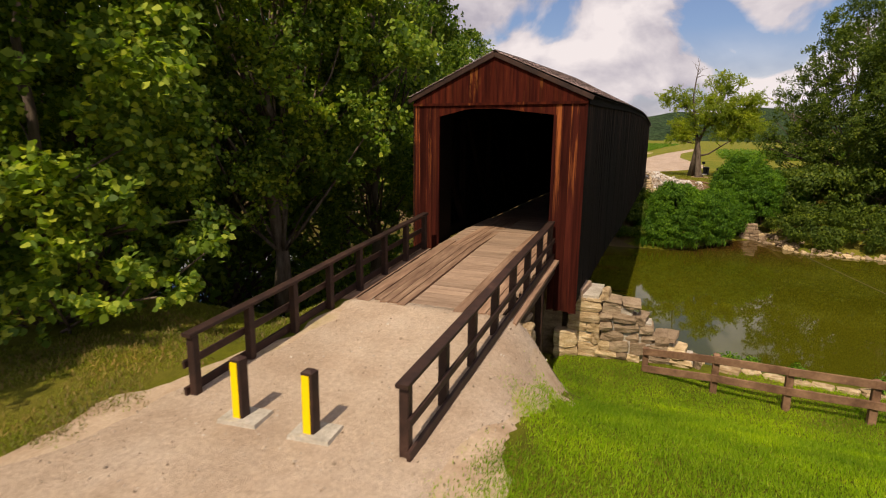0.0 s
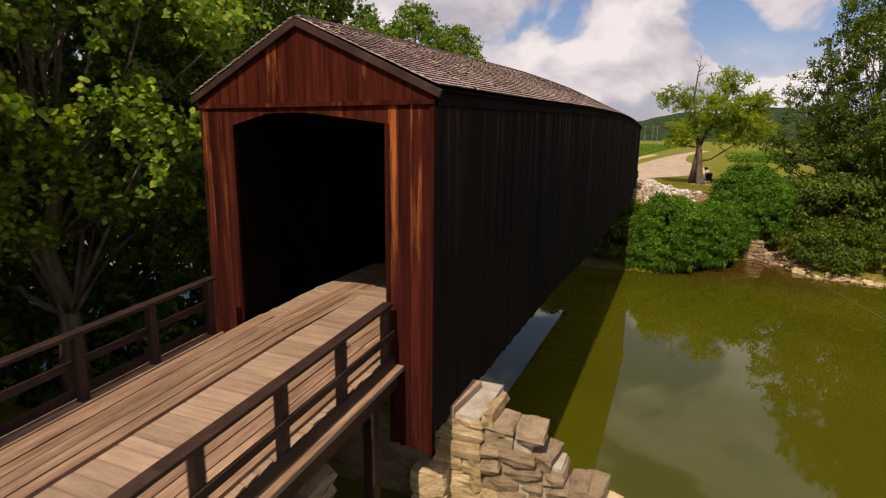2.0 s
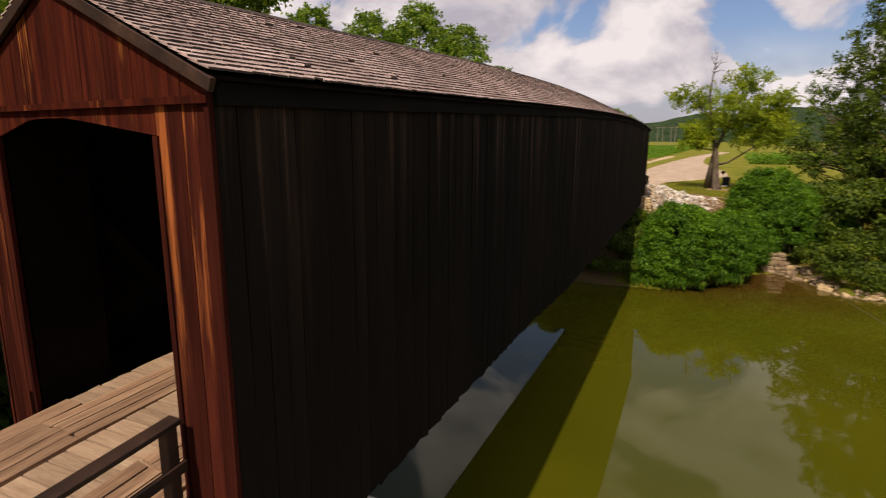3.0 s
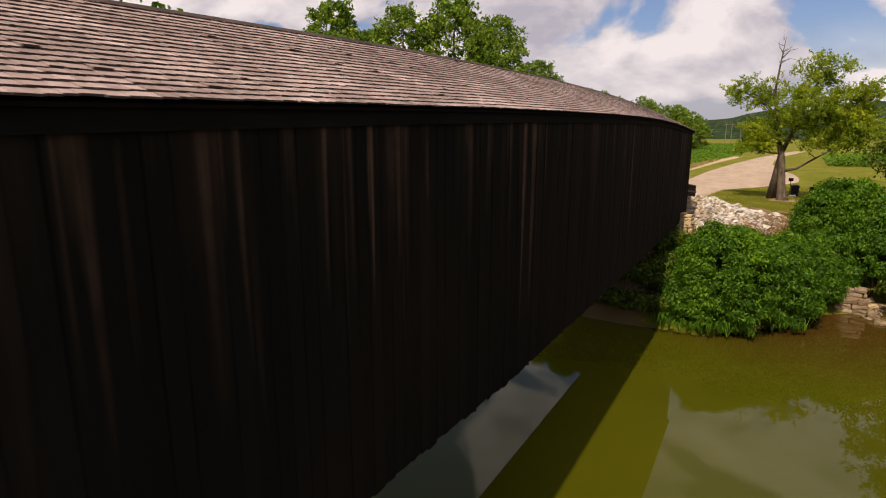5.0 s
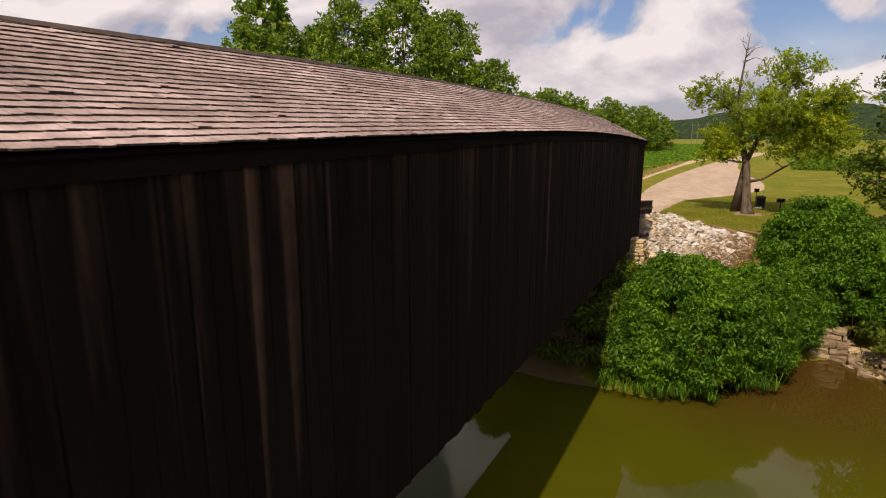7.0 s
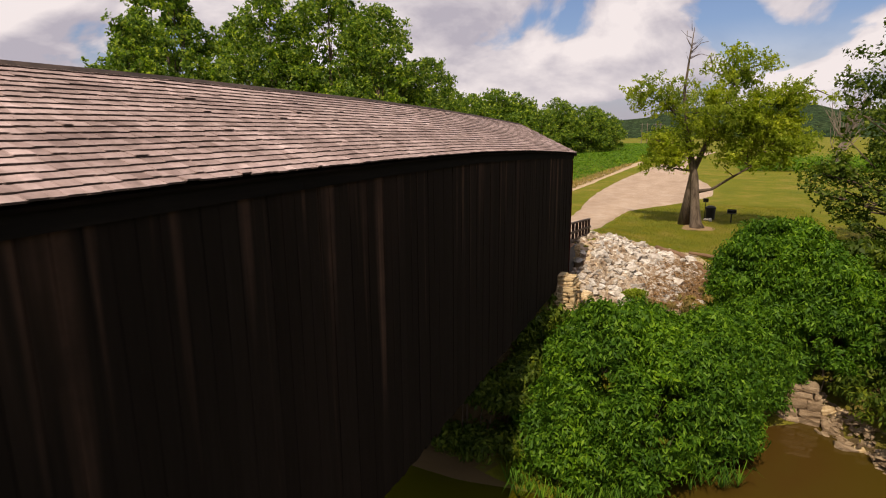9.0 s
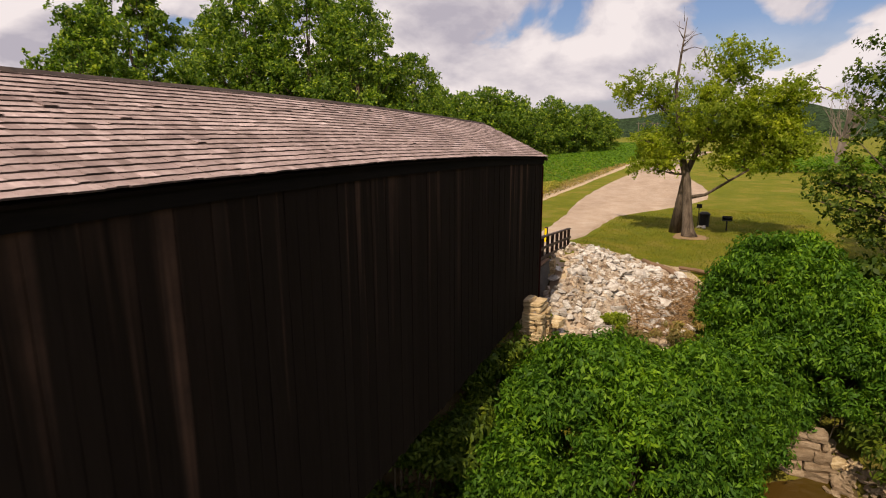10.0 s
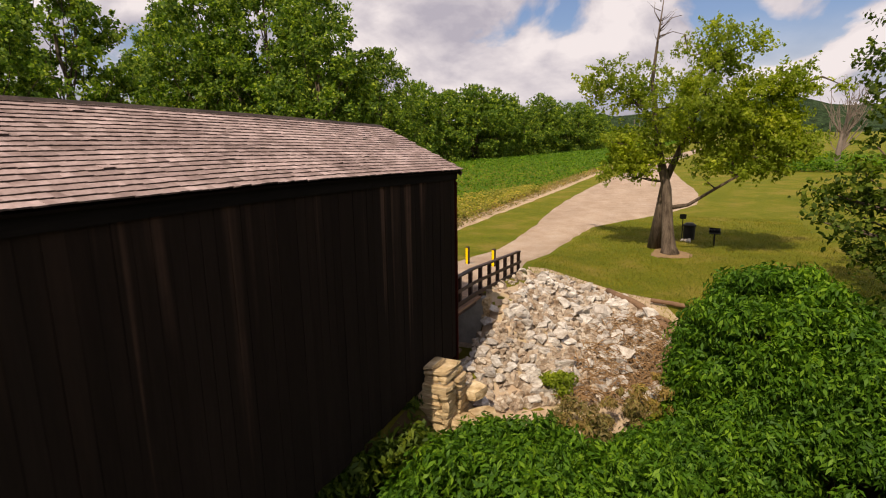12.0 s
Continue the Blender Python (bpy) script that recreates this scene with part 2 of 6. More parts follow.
M_SHINGLE = material("wood_shingle", shingle_build, 0.88)
M_BUTT = boards("shingle_butt", [(0.35, (0.030, 0.021, 0.018)), (0.7, (0.075, 0.052, 0.045))], (3, 3, 3), island=True, rough=0.95)
M_BARK = boards("bark", [(0.35, (0.06, 0.042, 0.03)), (0.65, (0.19, 0.145, 0.11))], (6, 6, 1.2), rough=0.95, strength=0.9)


def stone_material(name, a, b, c, island=False):
    def build(nt, p):
        off = shifted(nt, island)
        n1 = noise_tex(nt, 2.2, 6, 0.6, (1, 1, 2.2), offset=off)
        n2 = noise_tex(nt, 17, 6, 0.7, offset=off)
        col = ramp(nt, n1, [(0.32, a), (0.5, b), (0.68, c)])
        col = mix(nt, 0.5, col, ramp(nt, n2, [(0.3, (0.5,) * 3), (0.65, (1.25,) * 3)]), "MULTIPLY")
        col = mix(nt, 1.0, col, vary(nt, (0.70, 0.66, 0.62), (1.08, 1.07, 1.05), island), "MULTIPLY")
        nt.links.new(col, p.inputs["Base Color"])
        n3 = noise_tex(nt, 5.0, 4, 0.6, (1, 1, 2.5), offset=off)
        bump(nt, p, mix(nt, 0.5, n2, n3), 0.9, 0.07)
    return material(name, build, 0.95, 0.12)


M_STONE = stone_material("limestone_block", (0.36, 0.25, 0.135), (0.56, 0.425, 0.255), (0.70, 0.575, 0.40))
M_STONEGREY = stone_material("grey_limestone_block", (0.21, 0.15, 0.10), (0.34, 0.255, 0.175), (0.42, 0.33, 0.235))
M_RUBBLE = stone_material("broken_limestone", (0.40, 0.35, 0.305), (0.60, 0.565, 0.535), (0.74, 0.725, 0.71))
M_RUBBLES = stone_material("broken_limestone_heap", (0.22, 0.15, 0.10), (0.42, 0.345, 0.275), (0.64, 0.59, 0.53), True)
M_CONCRETE = stone_material("concrete_pad", (0.36, 0.33, 0.28), (0.46, 0.42, 0.36), (0.54, 0.5, 0.44))


def grass_ground(nt, p):
    n1 = noise_tex(nt, 0.35, 6, 0.6, space="World")
    n2 = noise_tex(nt, 6.0, 6, 0.75, space="World")
    n3 = noise_tex(nt, 60.0, 4, 0.8, space="World")
    c = ramp(nt, n1, [(0.30, (0.105, 0.132, 0.011)), (0.50, (0.150, 0.156, 0.015)), (0.66, (0.215, 0.180, 0.034)), (0.78, (0.27, 0.205, 0.060))])
    c = mix(nt, 0.6, c, ramp(nt, n2, [(0.3, (0.55,) * 3), (0.7, (1.3,) * 3)]), "MULTIPLY")
    c = mix(nt, 0.5, c, ramp(nt, n3, [(0.3, (0.5,) * 3), (0.7, (1.4,) * 3)]), "MULTIPLY")
    # bare earth on steep banks
    g = nt.nodes.new("ShaderNodeNewGeometry")
    s = nt.nodes.new("ShaderNodeSeparateXYZ")
    nt.links.new(g.outputs["True Normal"], s.inputs[0])
    steep = ramp(nt, s.outputs["Z"], [(0.70, (1,) * 3), (0.84, (0,) * 3)])
    c = mix(nt, steep, c, (0.115, 0.080, 0.040))
    nt.links.new(c, p.inputs["Base Color"])
    bump(nt, p, n3, 0.9, 0.05)


M_GROUND = material("grass_ground", grass_ground, 1.0, 0.1)


def gravel(nt, p, tint=(1.0, 1.0, 1.0)):
    n1 = noise_tex(nt, 0.8, 5, 0.6, space="World")
    n2 = noise_tex(nt, 14.0, 6, 0.75, space="World")
    n3 = noise_tex(nt, 90.0, 3, 0.8, space="World")
    c = ramp(nt, n1, [(0.30, (0.42, 0.310, 0.225)), (0.5, (0.49, 0.378, 0.285)), (0.7, (0.53, 0.425, 0.335))])
    c = mix(nt, 0.6, c, ramp(nt, n2, [(0.3, (0.62,) * 3), (0.7, (1.28,) * 3)]), "MULTIPLY")
    c = mix(nt, 0.6, c, ramp(nt, n3, [(0.3, (0.5,) * 3), (0.7, (1.4,) * 3)]), "MULTIPLY")
    c = mix(nt, 1.0, c, tint, "MULTIPLY")
    # wheel-worn paler patches and damp ones
    n5 = noise_tex(nt, 0.30, 4, 0.6, (1.6, 0.5, 1), space="World")
    c = mix(nt, 1.0, c, ramp(nt, n5, [(0.35, (0.90, 0.885, 0.87)), (0.62, (1.07, 1.07, 1.07))]), "MULTIPLY")
    nt.links.new(c, p.inputs["Base Color"])
    n4 = noise_tex(nt, 6.0, 5, 0.65, space="World")
    bump(nt, p, mix(nt, 0.6, n3, n4), 0.8, 0.06)


M_GRAVEL = material("pale_gravel", gravel, 1.0, 0.15)
M_GRAVELGREY = material("grey_gravel", lambda nt, p: gravel(nt, p, (0.84, 0.83, 0.85)), 1.0, 0.15)


def soil(nt, p):
    n1 = noise_tex(nt, 1.1, 5, 0.6, space="World")
    n2 = noise_tex(nt, 22.0, 6, 0.75, space="World")
    c = ramp(nt, n1, [(0.34, (0.36, 0.255, 0.170)), (0.52, (0.48, 0.365, 0.265)), (0.66, (0.38, 0.300, 0.170)), (0.76, (0.23, 0.210, 0.070))])
    c = mix(nt, 0.5, c, ramp(nt, n2, [(0.3, (0.6,) * 3), (0.7, (1.3,) * 3)]), "MULTIPLY")
    nt.links.new(c, p.inputs["Base Color"])
    bump(nt, p, n2, 0.8, 0.03)


M_SOIL = material("bare_tan_soil", soil, 1.0, 0.1)


def water_build(nt, p):
    n1 = noise_tex(nt, 0.10, 3, 0.5, space="World")
    c = ramp(nt, n1, [(0.35, (0.046, 0.048, 0.003)), (0.65, (0.062, 0.061, 0.004))])
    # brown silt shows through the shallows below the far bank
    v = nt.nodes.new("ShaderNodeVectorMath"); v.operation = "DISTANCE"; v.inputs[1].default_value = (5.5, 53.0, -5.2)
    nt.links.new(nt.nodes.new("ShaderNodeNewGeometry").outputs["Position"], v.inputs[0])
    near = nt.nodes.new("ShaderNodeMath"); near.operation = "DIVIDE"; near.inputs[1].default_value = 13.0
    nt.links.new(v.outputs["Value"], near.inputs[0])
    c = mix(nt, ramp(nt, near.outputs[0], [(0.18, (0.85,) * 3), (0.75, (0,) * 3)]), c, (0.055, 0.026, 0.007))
    nt.links.new(c, p.inputs["Base Color"])
    p.inputs["IOR"].default_value = 1.33
    p.inputs["Specular IOR Level"].default_value = 0.42
    n2 = noise_tex(nt, 1.3, 3, 0.55, (1, 1.6, 1), space="World")
    bump(nt, p, n2, 0.006, 0.04)


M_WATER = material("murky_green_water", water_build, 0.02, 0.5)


def leaf_material(name, dark, mid, light, trans=0.35):
    m = bpy.data.materials.new(name)
    m.use_nodes = True
    nt = m.node_tree
    p = nt.nodes["Principled BSDF"]
    p.inputs["Roughness"].default_value = 0.58
    p.inputs["Specular IOR Level"].default_value = 0.20
    r = nt.nodes.new("ShaderNodeNewGeometry").outputs["Random Per Island"]
    c = ramp(nt, r, [(0.0, dark), (0.55, mid), (1.0, light)])
    big = noise_tex(nt, 0.55, 4, 0.6)
    c = mix(nt, 0.85, c, ramp(nt, big, [(0.32, (0.55, 0.64, 0.72)), (0.50, (0.98, 0.98, 0.98)), (0.68, (1.55, 1.38, 0.95))]), "MULTIPLY")
    nt.links.new(c, p.inputs["Base Color"])
    t = nt.nodes.new("ShaderNodeBsdfTranslucent")
    tc = mix(nt, 1.0, c, (1.25, 1.45, 0.60), "MULTIPLY")
    nt.links.new(tc, t.inputs["Color"])
    ms = nt.nodes.new("ShaderNodeMixShader")
    ms.inputs[0].default_value = trans
    nt.links.new(p.outputs[0], ms.inputs[1])
    nt.links.new(t.outputs[0], ms.inputs[2])
    nt.links.new(ms.outputs[0], nt.nodes["Material Output"].inputs["Surface"])
    return m


M_LEAF = leaf_material("maple_leaf", (0.050, 0.104, 0.018), (0.118, 0.198, 0.030), (0.320, 0.400, 0.056), 0.42)
# maple leaf lightened: sunlight on the nearest crowns is put into its colour
M_LEAFSUNLIT = leaf_material("sunlit_maple_leaf", (0.062, 0.120, 0.017), (0.154, 0.240, 0.030), (0.385, 0.440, 0.060), 0.44)
M_LEAFBUSH = leaf_material("shrub_leaf", (0.032, 0.090, 0.008), (0.066, 0.160, 0.012), (0.150, 0.275, 0.022), 0.34)
M_LEAFPALE = leaf_material("pale_green_leaf", (0.150, 0.205, 0.020), (0.240, 0.300, 0.030), (0.350, 0.390, 0.055), 0.50)
# darker leaf for the shaded bank and under the bridge; its colour holds the shade
M_LEAFSHADE = leaf_material("shade_dark_leaf", (0.034, 0.064, 0.008), (0.070, 0.112, 0.013), (0.150, 0.195, 0.024), 0.36)
M_GRASS = leaf_material("grass_blade", (0.160, 0.285, 0.010), (0.225, 0.365, 0.014), (0.320, 0.410, 0.030), 0.45)
M_CROP = leaf_material("bean_leaf", (0.046, 0.118, 0.006), (0.074, 0.162, 0.008), (0.124, 0.206, 0.011), 0.34)
M_VERGEGRASS = leaf_material("worn_verge_grass", (0.210, 0.175, 0.050), (0.165, 0.212, 0.020), (0.260, 0.290, 0.034), 0.35)
M_MOWN = leaf_material("mown_olive_grass", (0.116, 0.126, 0.011), (0.165, 0.165, 0.017), (0.255, 0.212, 0.035), 0.3)
M_LEAFWEED = leaf_material("yellowing_weed", (0.170, 0.205, 0.022), (0.330, 0.285, 0.048), (0.46, 0.36, 0.10), 0.40)
M_STRAW = leaf_material("dry_straw", (0.20, 0.14, 0.05), (0.27, 0.19, 0.07), (0.16, 0.17, 0.04), 0.2)


def plain(name, col, rough=0.6, metal=0.0, grain=0.25, scale=14.0):
    def build(nt, p):
        n = noise_tex(nt, scale, 5, 0.65)
        c = mix(nt, grain, col, ramp(nt, n, [(0.3, (0.5,) * 3), (0.7, (1.3,) * 3)]), "MULTIPLY")
        nt.links.new(c, p.inputs["Base Color"])
        p.inputs["Metallic"].default_value = metal
        bump(nt, p, n, 0.15, 0.01)
    return material(name, build, rough)


M_YELLOW = plain("yellow_reflective_tape", (0.80, 0.56, 0.008), 0.45, grain=0.12)
M_BLACK = plain("black_iron", (0.018, 0.017, 0.017), 0.55, 0.3)
M_MOSS = plain("mossy_stone", (0.055, 0.050, 0.016), 0.9, grain=0.5)
M_LOG = plain("weathered_log", (0.19, 0.115, 0.07), 0.95, grain=0.6, scale=6)
M_BARE = plain("trodden_earth", (0.25, 0.165, 0.09), 1.0, grain=0.5, scale=3)
M_DRYVINE = plain("dry_vine", (0.26, 0.155, 0.075), 0.95, grain=0.5)
M_GREYWALL = plain("weathered_grey_concrete", (0.27, 0.25, 0.23), 0.95, grain=0.6, scale=2.5)
M_DEADWOOD = plain("bleached_deadwood", (0.20, 0.16, 0.135), 0.95, grain=0.5)


# ---- building blocks ----
class Soup:
    """Collects vertices and faces for one mesh."""

    def __init__(self):
        self.v, self.f = [], []

    def add(self, verts, faces):
        n = len(self.v)
        self.v.extend(verts)
        self.f.extend([tuple(n + i for i in f) for f in faces])

    def box(self, c, s, m=None, taper=1.0):
        x, y, z = s[0] / 2, s[1] / 2, s[2] / 2
        vs = [Vector((sx * x * (taper if sz > 0 else 1), sy * y * (taper if sz > 0 else 1), sz * z)) for sz in (-1, 1) for sy in (-1, 1) for sx in (-1, 1)]
        if m is not None:
            vs = [m @ q for q in vs]
        self.add([tuple(q + Vector(c)) for q in vs], [(0, 2, 3, 1), (4, 5, 7, 6), (0, 1, 5, 4), (2, 6, 7, 3), (0, 4, 6, 2), (1, 3, 7, 5)])

    def beam(self, a, b, w, h, bevel=0.0):
        """A bar of width w and height h from a to b."""
        a, b = Vector(a), Vector(b)
        d = (b - a).normalized()
        side = d.cross(Vector((0, 0, 1)))
        side = side.normalized() if side.length > 1e-4 else Vector((1, 0, 0))
        up = side.cross(d).normalized()
        k = bevel if bevel else min(w, h) * 0.08
        prof = [(-w / 2 + k, -h / 2), (w / 2 - k, -h / 2), (w / 2, -h / 2 + k), (w / 2, h / 2 - k), (w / 2 - k, h / 2), (-w / 2 + k, h / 2), (-w / 2, h / 2 - k), (-w / 2, -h / 2 + k)]
        vs = [tuple(e + side * px + up * pz) for e in (a, b) for px, pz in prof]
        fs = [(i, (i + 1) % 8, 8 + (i + 1) % 8, 8 + i) for i in range(8)] + [tuple(range(7, -1, -1)), tuple(range(8, 16))]
        self.add(vs, fs)

    def loft(self, rings):
        """A closed bar through rings of four corners."""
        n = len(self.v)
        for r in rings:
            self.v.extend(r)
        for i in range(len(rings) - 1):
            for k in range(4):
                self.f.append((n + 4 * i + k, n + 4 * i + (k + 1) % 4, n + 4 * i + 4 + (k + 1) % 4, n + 4 * i + 4 + k))
        e = n + 4 * len(rings) - 4
        self.f += [(n + 3, n + 2, n + 1, n), (e, e + 1, e + 2, e + 3)]

    def tube(self, pts, radii, seg=8, cap=True, wobble=0.0, rnd=None):
        pts = [Vector(p) for p in pts]
        n0 = len(self.v)
        for i, (p, r) in enumerate(zip(pts, radii)):
            d = (pts[min(i + 1, len(pts) - 1)] - pts[max(i - 1, 0)]).normalized()
            a = d.orthogonal().normalized() if abs(d.z) < 0.9 else (Vector((1, 0, 0)) - d * d.x).normalized()
            b = d.cross(a)
            for k in range(seg):
                t = 2 * math.pi * k / seg
                rr = r * (1 + (rnd.uniform(-wobble, wobble) if rnd else 0))
                self.v.append(tuple(p + a * (math.cos(t) * rr) + b * (math.sin(t) * rr)))
        for i in range(len(pts) - 1):
            for k in range(seg):
                q = n0 + i * seg
                self.f.append((q + k, q + (k + 1) % seg, q + seg + (k + 1) % seg, q + seg + k))
        if cap:
            self.f.append(tuple(n0 + k for k in range(seg - 1, -1, -1)))
            e = n0 + (len(pts) - 1) * seg
            self.f.append(tuple(e + k for k in range(seg)))

    def mesh(self, name, mat, smooth=False):
        me = bpy.data.meshes.new(name)
        me.from_pydata(self.v, [], self.f)
        me.materials.append(mat)
        if smooth:
            me.shade_smooth()
        me.update()
        return me


def part(name, soup, mat, parent=None, label="", smooth=False):
    me = soup if isinstance(soup, bpy.types.Mesh) else soup.mesh(name, mat, smooth)
    ob = new(name, me)
    if parent is not None:
        ob.parent = parent
        ob.matrix_parent_inverse = parent.matrix_basis.inverted()
    if label:
        ob["label"] = label
    return ob


def thing(name, at=(0, 0, 0), label="", category="", group="", kind=""):
    e = new(name)
    e.empty_display_size = 0.2
    e.matrix_basis = Matrix.Translation(at)
    return tagged(e, label, category, group, kind)


def sm(a, b, t):
    t = np.clip((np.asarray(t, float) - a) / (b - a), 0, 1)
    return t * t * (3 - 2 * t)


def leaves_mesh(name, centres, outward, size, mat, rng, droop=0.35, aspect=0.62, jitter=0.8, spread=0.35, lobed=False, radial=0.6):
    """One mesh of many separate leaves, folded along the rib: kites, or with lobes like a maple's."""
    n = len(centres)
    out = outward + rng.normal(0, jitter, (n, 3))
    out /= np.linalg.norm(out, axis=1, keepdims=True) + 1e-9
    axis = rng.normal(0, 1, (n, 3)) + outward * radial
    axis[:, 2] -= droop * 2
    axis -= out * np.sum(axis * out, 1, keepdims=True)
    axis /= np.linalg.norm(axis, axis=1, keepdims=True) + 1e-9
    side = np.cross(out, axis)
    L = size * rng.uniform(1 - spread, 1 + spread, (n, 1))
    if lobed:
        shape = [(0, -0.5, 0), (0.30, -0.25, 0.06), (0.40, 0.08, 0.09), (0, 0.55, -0.07), (-0.40, 0.08, 0.09), (-0.30, -0.25, 0.06)]
    else:
        shape = [(0, -0.5, 0), (-aspect / 2, -0.06, 0.10), (0, 0.5, -0.08), (aspect / 2, -0.06, 0.10)]
    k = len(shape)
    co = np.stack([centres + side * L * u + axis * L * v + out * L * w for u, v, w in shape], 1).reshape(-1, 3).astype(np.float32)
    me = bpy.data.meshes.new(name)
    me.vertices.add(k * n)
    me.vertices.foreach_set("co", co.ravel())
    me.loops.add(k * n)
    me.loops.foreach_set("vertex_index", np.arange(k * n, dtype=np.int32))
    me.polygons.add(n)
    me.polygons.foreach_set("loop_start", np.arange(0, k * n, k, dtype=np.int32))
    me.materials.append(mat)
    me.update(calc_edges=True)
    return me


def clump_leaves(clumps, per, rng, inner):
    """Places and outward directions of leaves round clumps (x, y, z, radius), flattened a little."""
    c = np.asarray(clumps, float)
    area = c[:, 3] ** 2
    num = np.maximum(4, (per * area / area.mean()).astype(int))
    idx = np.repeat(np.arange(len(c)), num)
    d = rng.normal(0, 1, (len(idx), 3))
    d[:, 2] += 0.25
    d /= np.linalg.norm(d, axis=1, keepdims=True)
    r = c[idx, 3:4] * rng.uniform(inner, 1.08, (len(idx), 1))
    off = d * r
    off[:, 2] *= 0.78
    return c[idx, :3] + off, d


def sprig_leaves(clumps, per, rng, bundle=8):
    """Places and facing of leaves set along short twigs that reach up and out of each clump (x, y, z, radius)."""
    c = np.asarray(clumps, float)
    area = c[:, 3] ** 2
    num = np.maximum(6, (per * area / area.mean()).astype(int))
    idx = np.repeat(np.arange(len(c)), num)
    way = rng.normal(0, 1, (len(c), bundle, 3))
    way[:, :, 2] = way[:, :, 2] * 0.75 + 0.35
    way /= np.linalg.norm(way, axis=2, keepdims=True)
    reach = rng.uniform(0.6, 1.45, (len(c), bundle))
    k = rng.integers(0, bundle, len(idx))
    d = way[idx, k]
    t = rng.uniform(0.12, 1.0, (len(idx), 1)) ** 0.75
    r = c[idx, 3:4]
    off = d * t * reach[idx, k][:, None] * r + rng.normal(0, 1, (len(idx), 3)) * r * 0.21 * (1.15 - 0.75 * t)
    face = d * 0.6 + rng.normal(0, 0.35, (len(idx), 3))
    face[:, 2] += 0.55
    return c[idx, :3] + off, face / np.linalg.norm(face, axis=1, keepdims=True)


def limb(soup, rng, a, b, r0, r1, sag=0.0, seg=7, n=6):
    a, b = np.asarray(a, float), np.asarray(b, float)
    pts = []
    bow = rng.normal(0, 0.06, 3) * np.linalg.norm(b - a)
    for i in range(n):
        t = i / (n - 1)
        p = a + (b - a) * t + bow * math.sin(math.pi * t) * (1 if i else 0)
        p[2] += sag * math.sin(math.pi * t)
        pts.append(tuple(p))
    soup.tube(pts, [r0 + (r1 - r0) * (i / (n - 1)) ** 0.8 for i in range(n)], seg)


def tree(name, at, height, spread, seed, leaf=0.2, clumps=60, per=260, low=0.25, mat=None, label="", trunk_r=0.28, lean=(0, 0), clump_r=1.1, group="", lobed=False, limbs=40, extra=()):
    """A broadleaf tree: tapered trunk, limbs, and a crown of clumps of single leaves."""
    rng = np.random.default_rng(seed)
    ob = thing(name, at, label, "tree", group)
    at = np.asarray(at, float)
    wood = Soup()
    top = at + np.array([lean[0], lean[1], height * 0.86])
    n = 9
    pts = [tuple(at + (top - at) * (i / (n - 1)) + np.array([*(rng.normal(0, 0.12, 2) * (i > 0)), 0]) - np.array([0, 0, 0.3 if i == 0 else 0])) for i in range(n)]
    wood.tube(pts, [trunk_r * (1.5 if i == 0 else 1) * (1 - 0.9 * i / (n - 1)) + 0.02 for i in range(n)], 9)
    cl = []
    for k in range(clumps):
        for _ in range(30):
            u = rng.uniform(low, 1.0)
            v = (u - low) / (1 - low)
            prof = (1 - v ** 2.4) ** 0.55 * (0.72 + 0.28 * min(1, v * 3)) if v > 0.02 else 0.6
            ang, rad = rng.uniform(0, 2 * math.pi), spread * prof * math.sqrt(rng.uniform(0.25, 1.0)) * rng.uniform(0.8, 1.12)
            p = at + np.array([lean[0] * u + math.cos(ang) * rad, lean[1] * u + math.sin(ang) * rad, height * u])
            if all(np.linalg.norm(p - np.array(q[:3])) > clump_r * 0.75 for q in cl):
                break
        cl.append((*p, clump_r * rng.uniform(0.65, 1.25)))
    cl += list(extra)
    for q in cl[:: max(1, len(cl) // limbs)] + list(extra):
        u = min(0.9, max(0.12, (q[2] - at[2]) / height * rng.uniform(0.5, 0.85)))
        s = np.array(pts[int(u * (n - 1))])
        limb(wood, rng, s, q[:3], trunk_r * 0.38 * (1.05 - u), 0.02, 0.0, 6)
    part("trunk", wood, M_BARK, ob, smooth=True)
    c, d = sprig_leaves(cl, per, rng)
    part("crown", leaves_mesh("crown", c, d, leaf, mat or M_LEAF, rng, lobed=lobed), None, ob)
    return ob


# ---- lie of the land ----
WATER = -5.2
DECK_Y, DECK_Z = [5.5, 8.0, 10.0, 14.5, 17.0, 20.0, 57.2, 60.0, 66.0, 74.0], [-0.20, 0.0, 0.18, 0.53, 0.66, 0.68, 0.45, 0.32, -0.28, -1.1]


def deck_z(y):
    return np.interp(y, DECK_Y, DECK_Z)


EDGE_X = [-60, -12, -3, -1, 0.8, 3, 5, 6.2, 8.3, 9.2, 11, 16, 24, 60, 400]
EDGE_Y = [52, 48.2, 47.0, 47.2, 47.0, 49.2, 52.4, 54.2, 55.6, 54.2, 50.6, 50.0, 47, 43, 40]


def wob(x, y, s, k=0.0):
    return np.sin(x * s + k) * np.cos(y * s * 1.3 + k * 1.7) + 0.5 * np.sin(x * s * 2.3 + y * s * 1.9 + k)


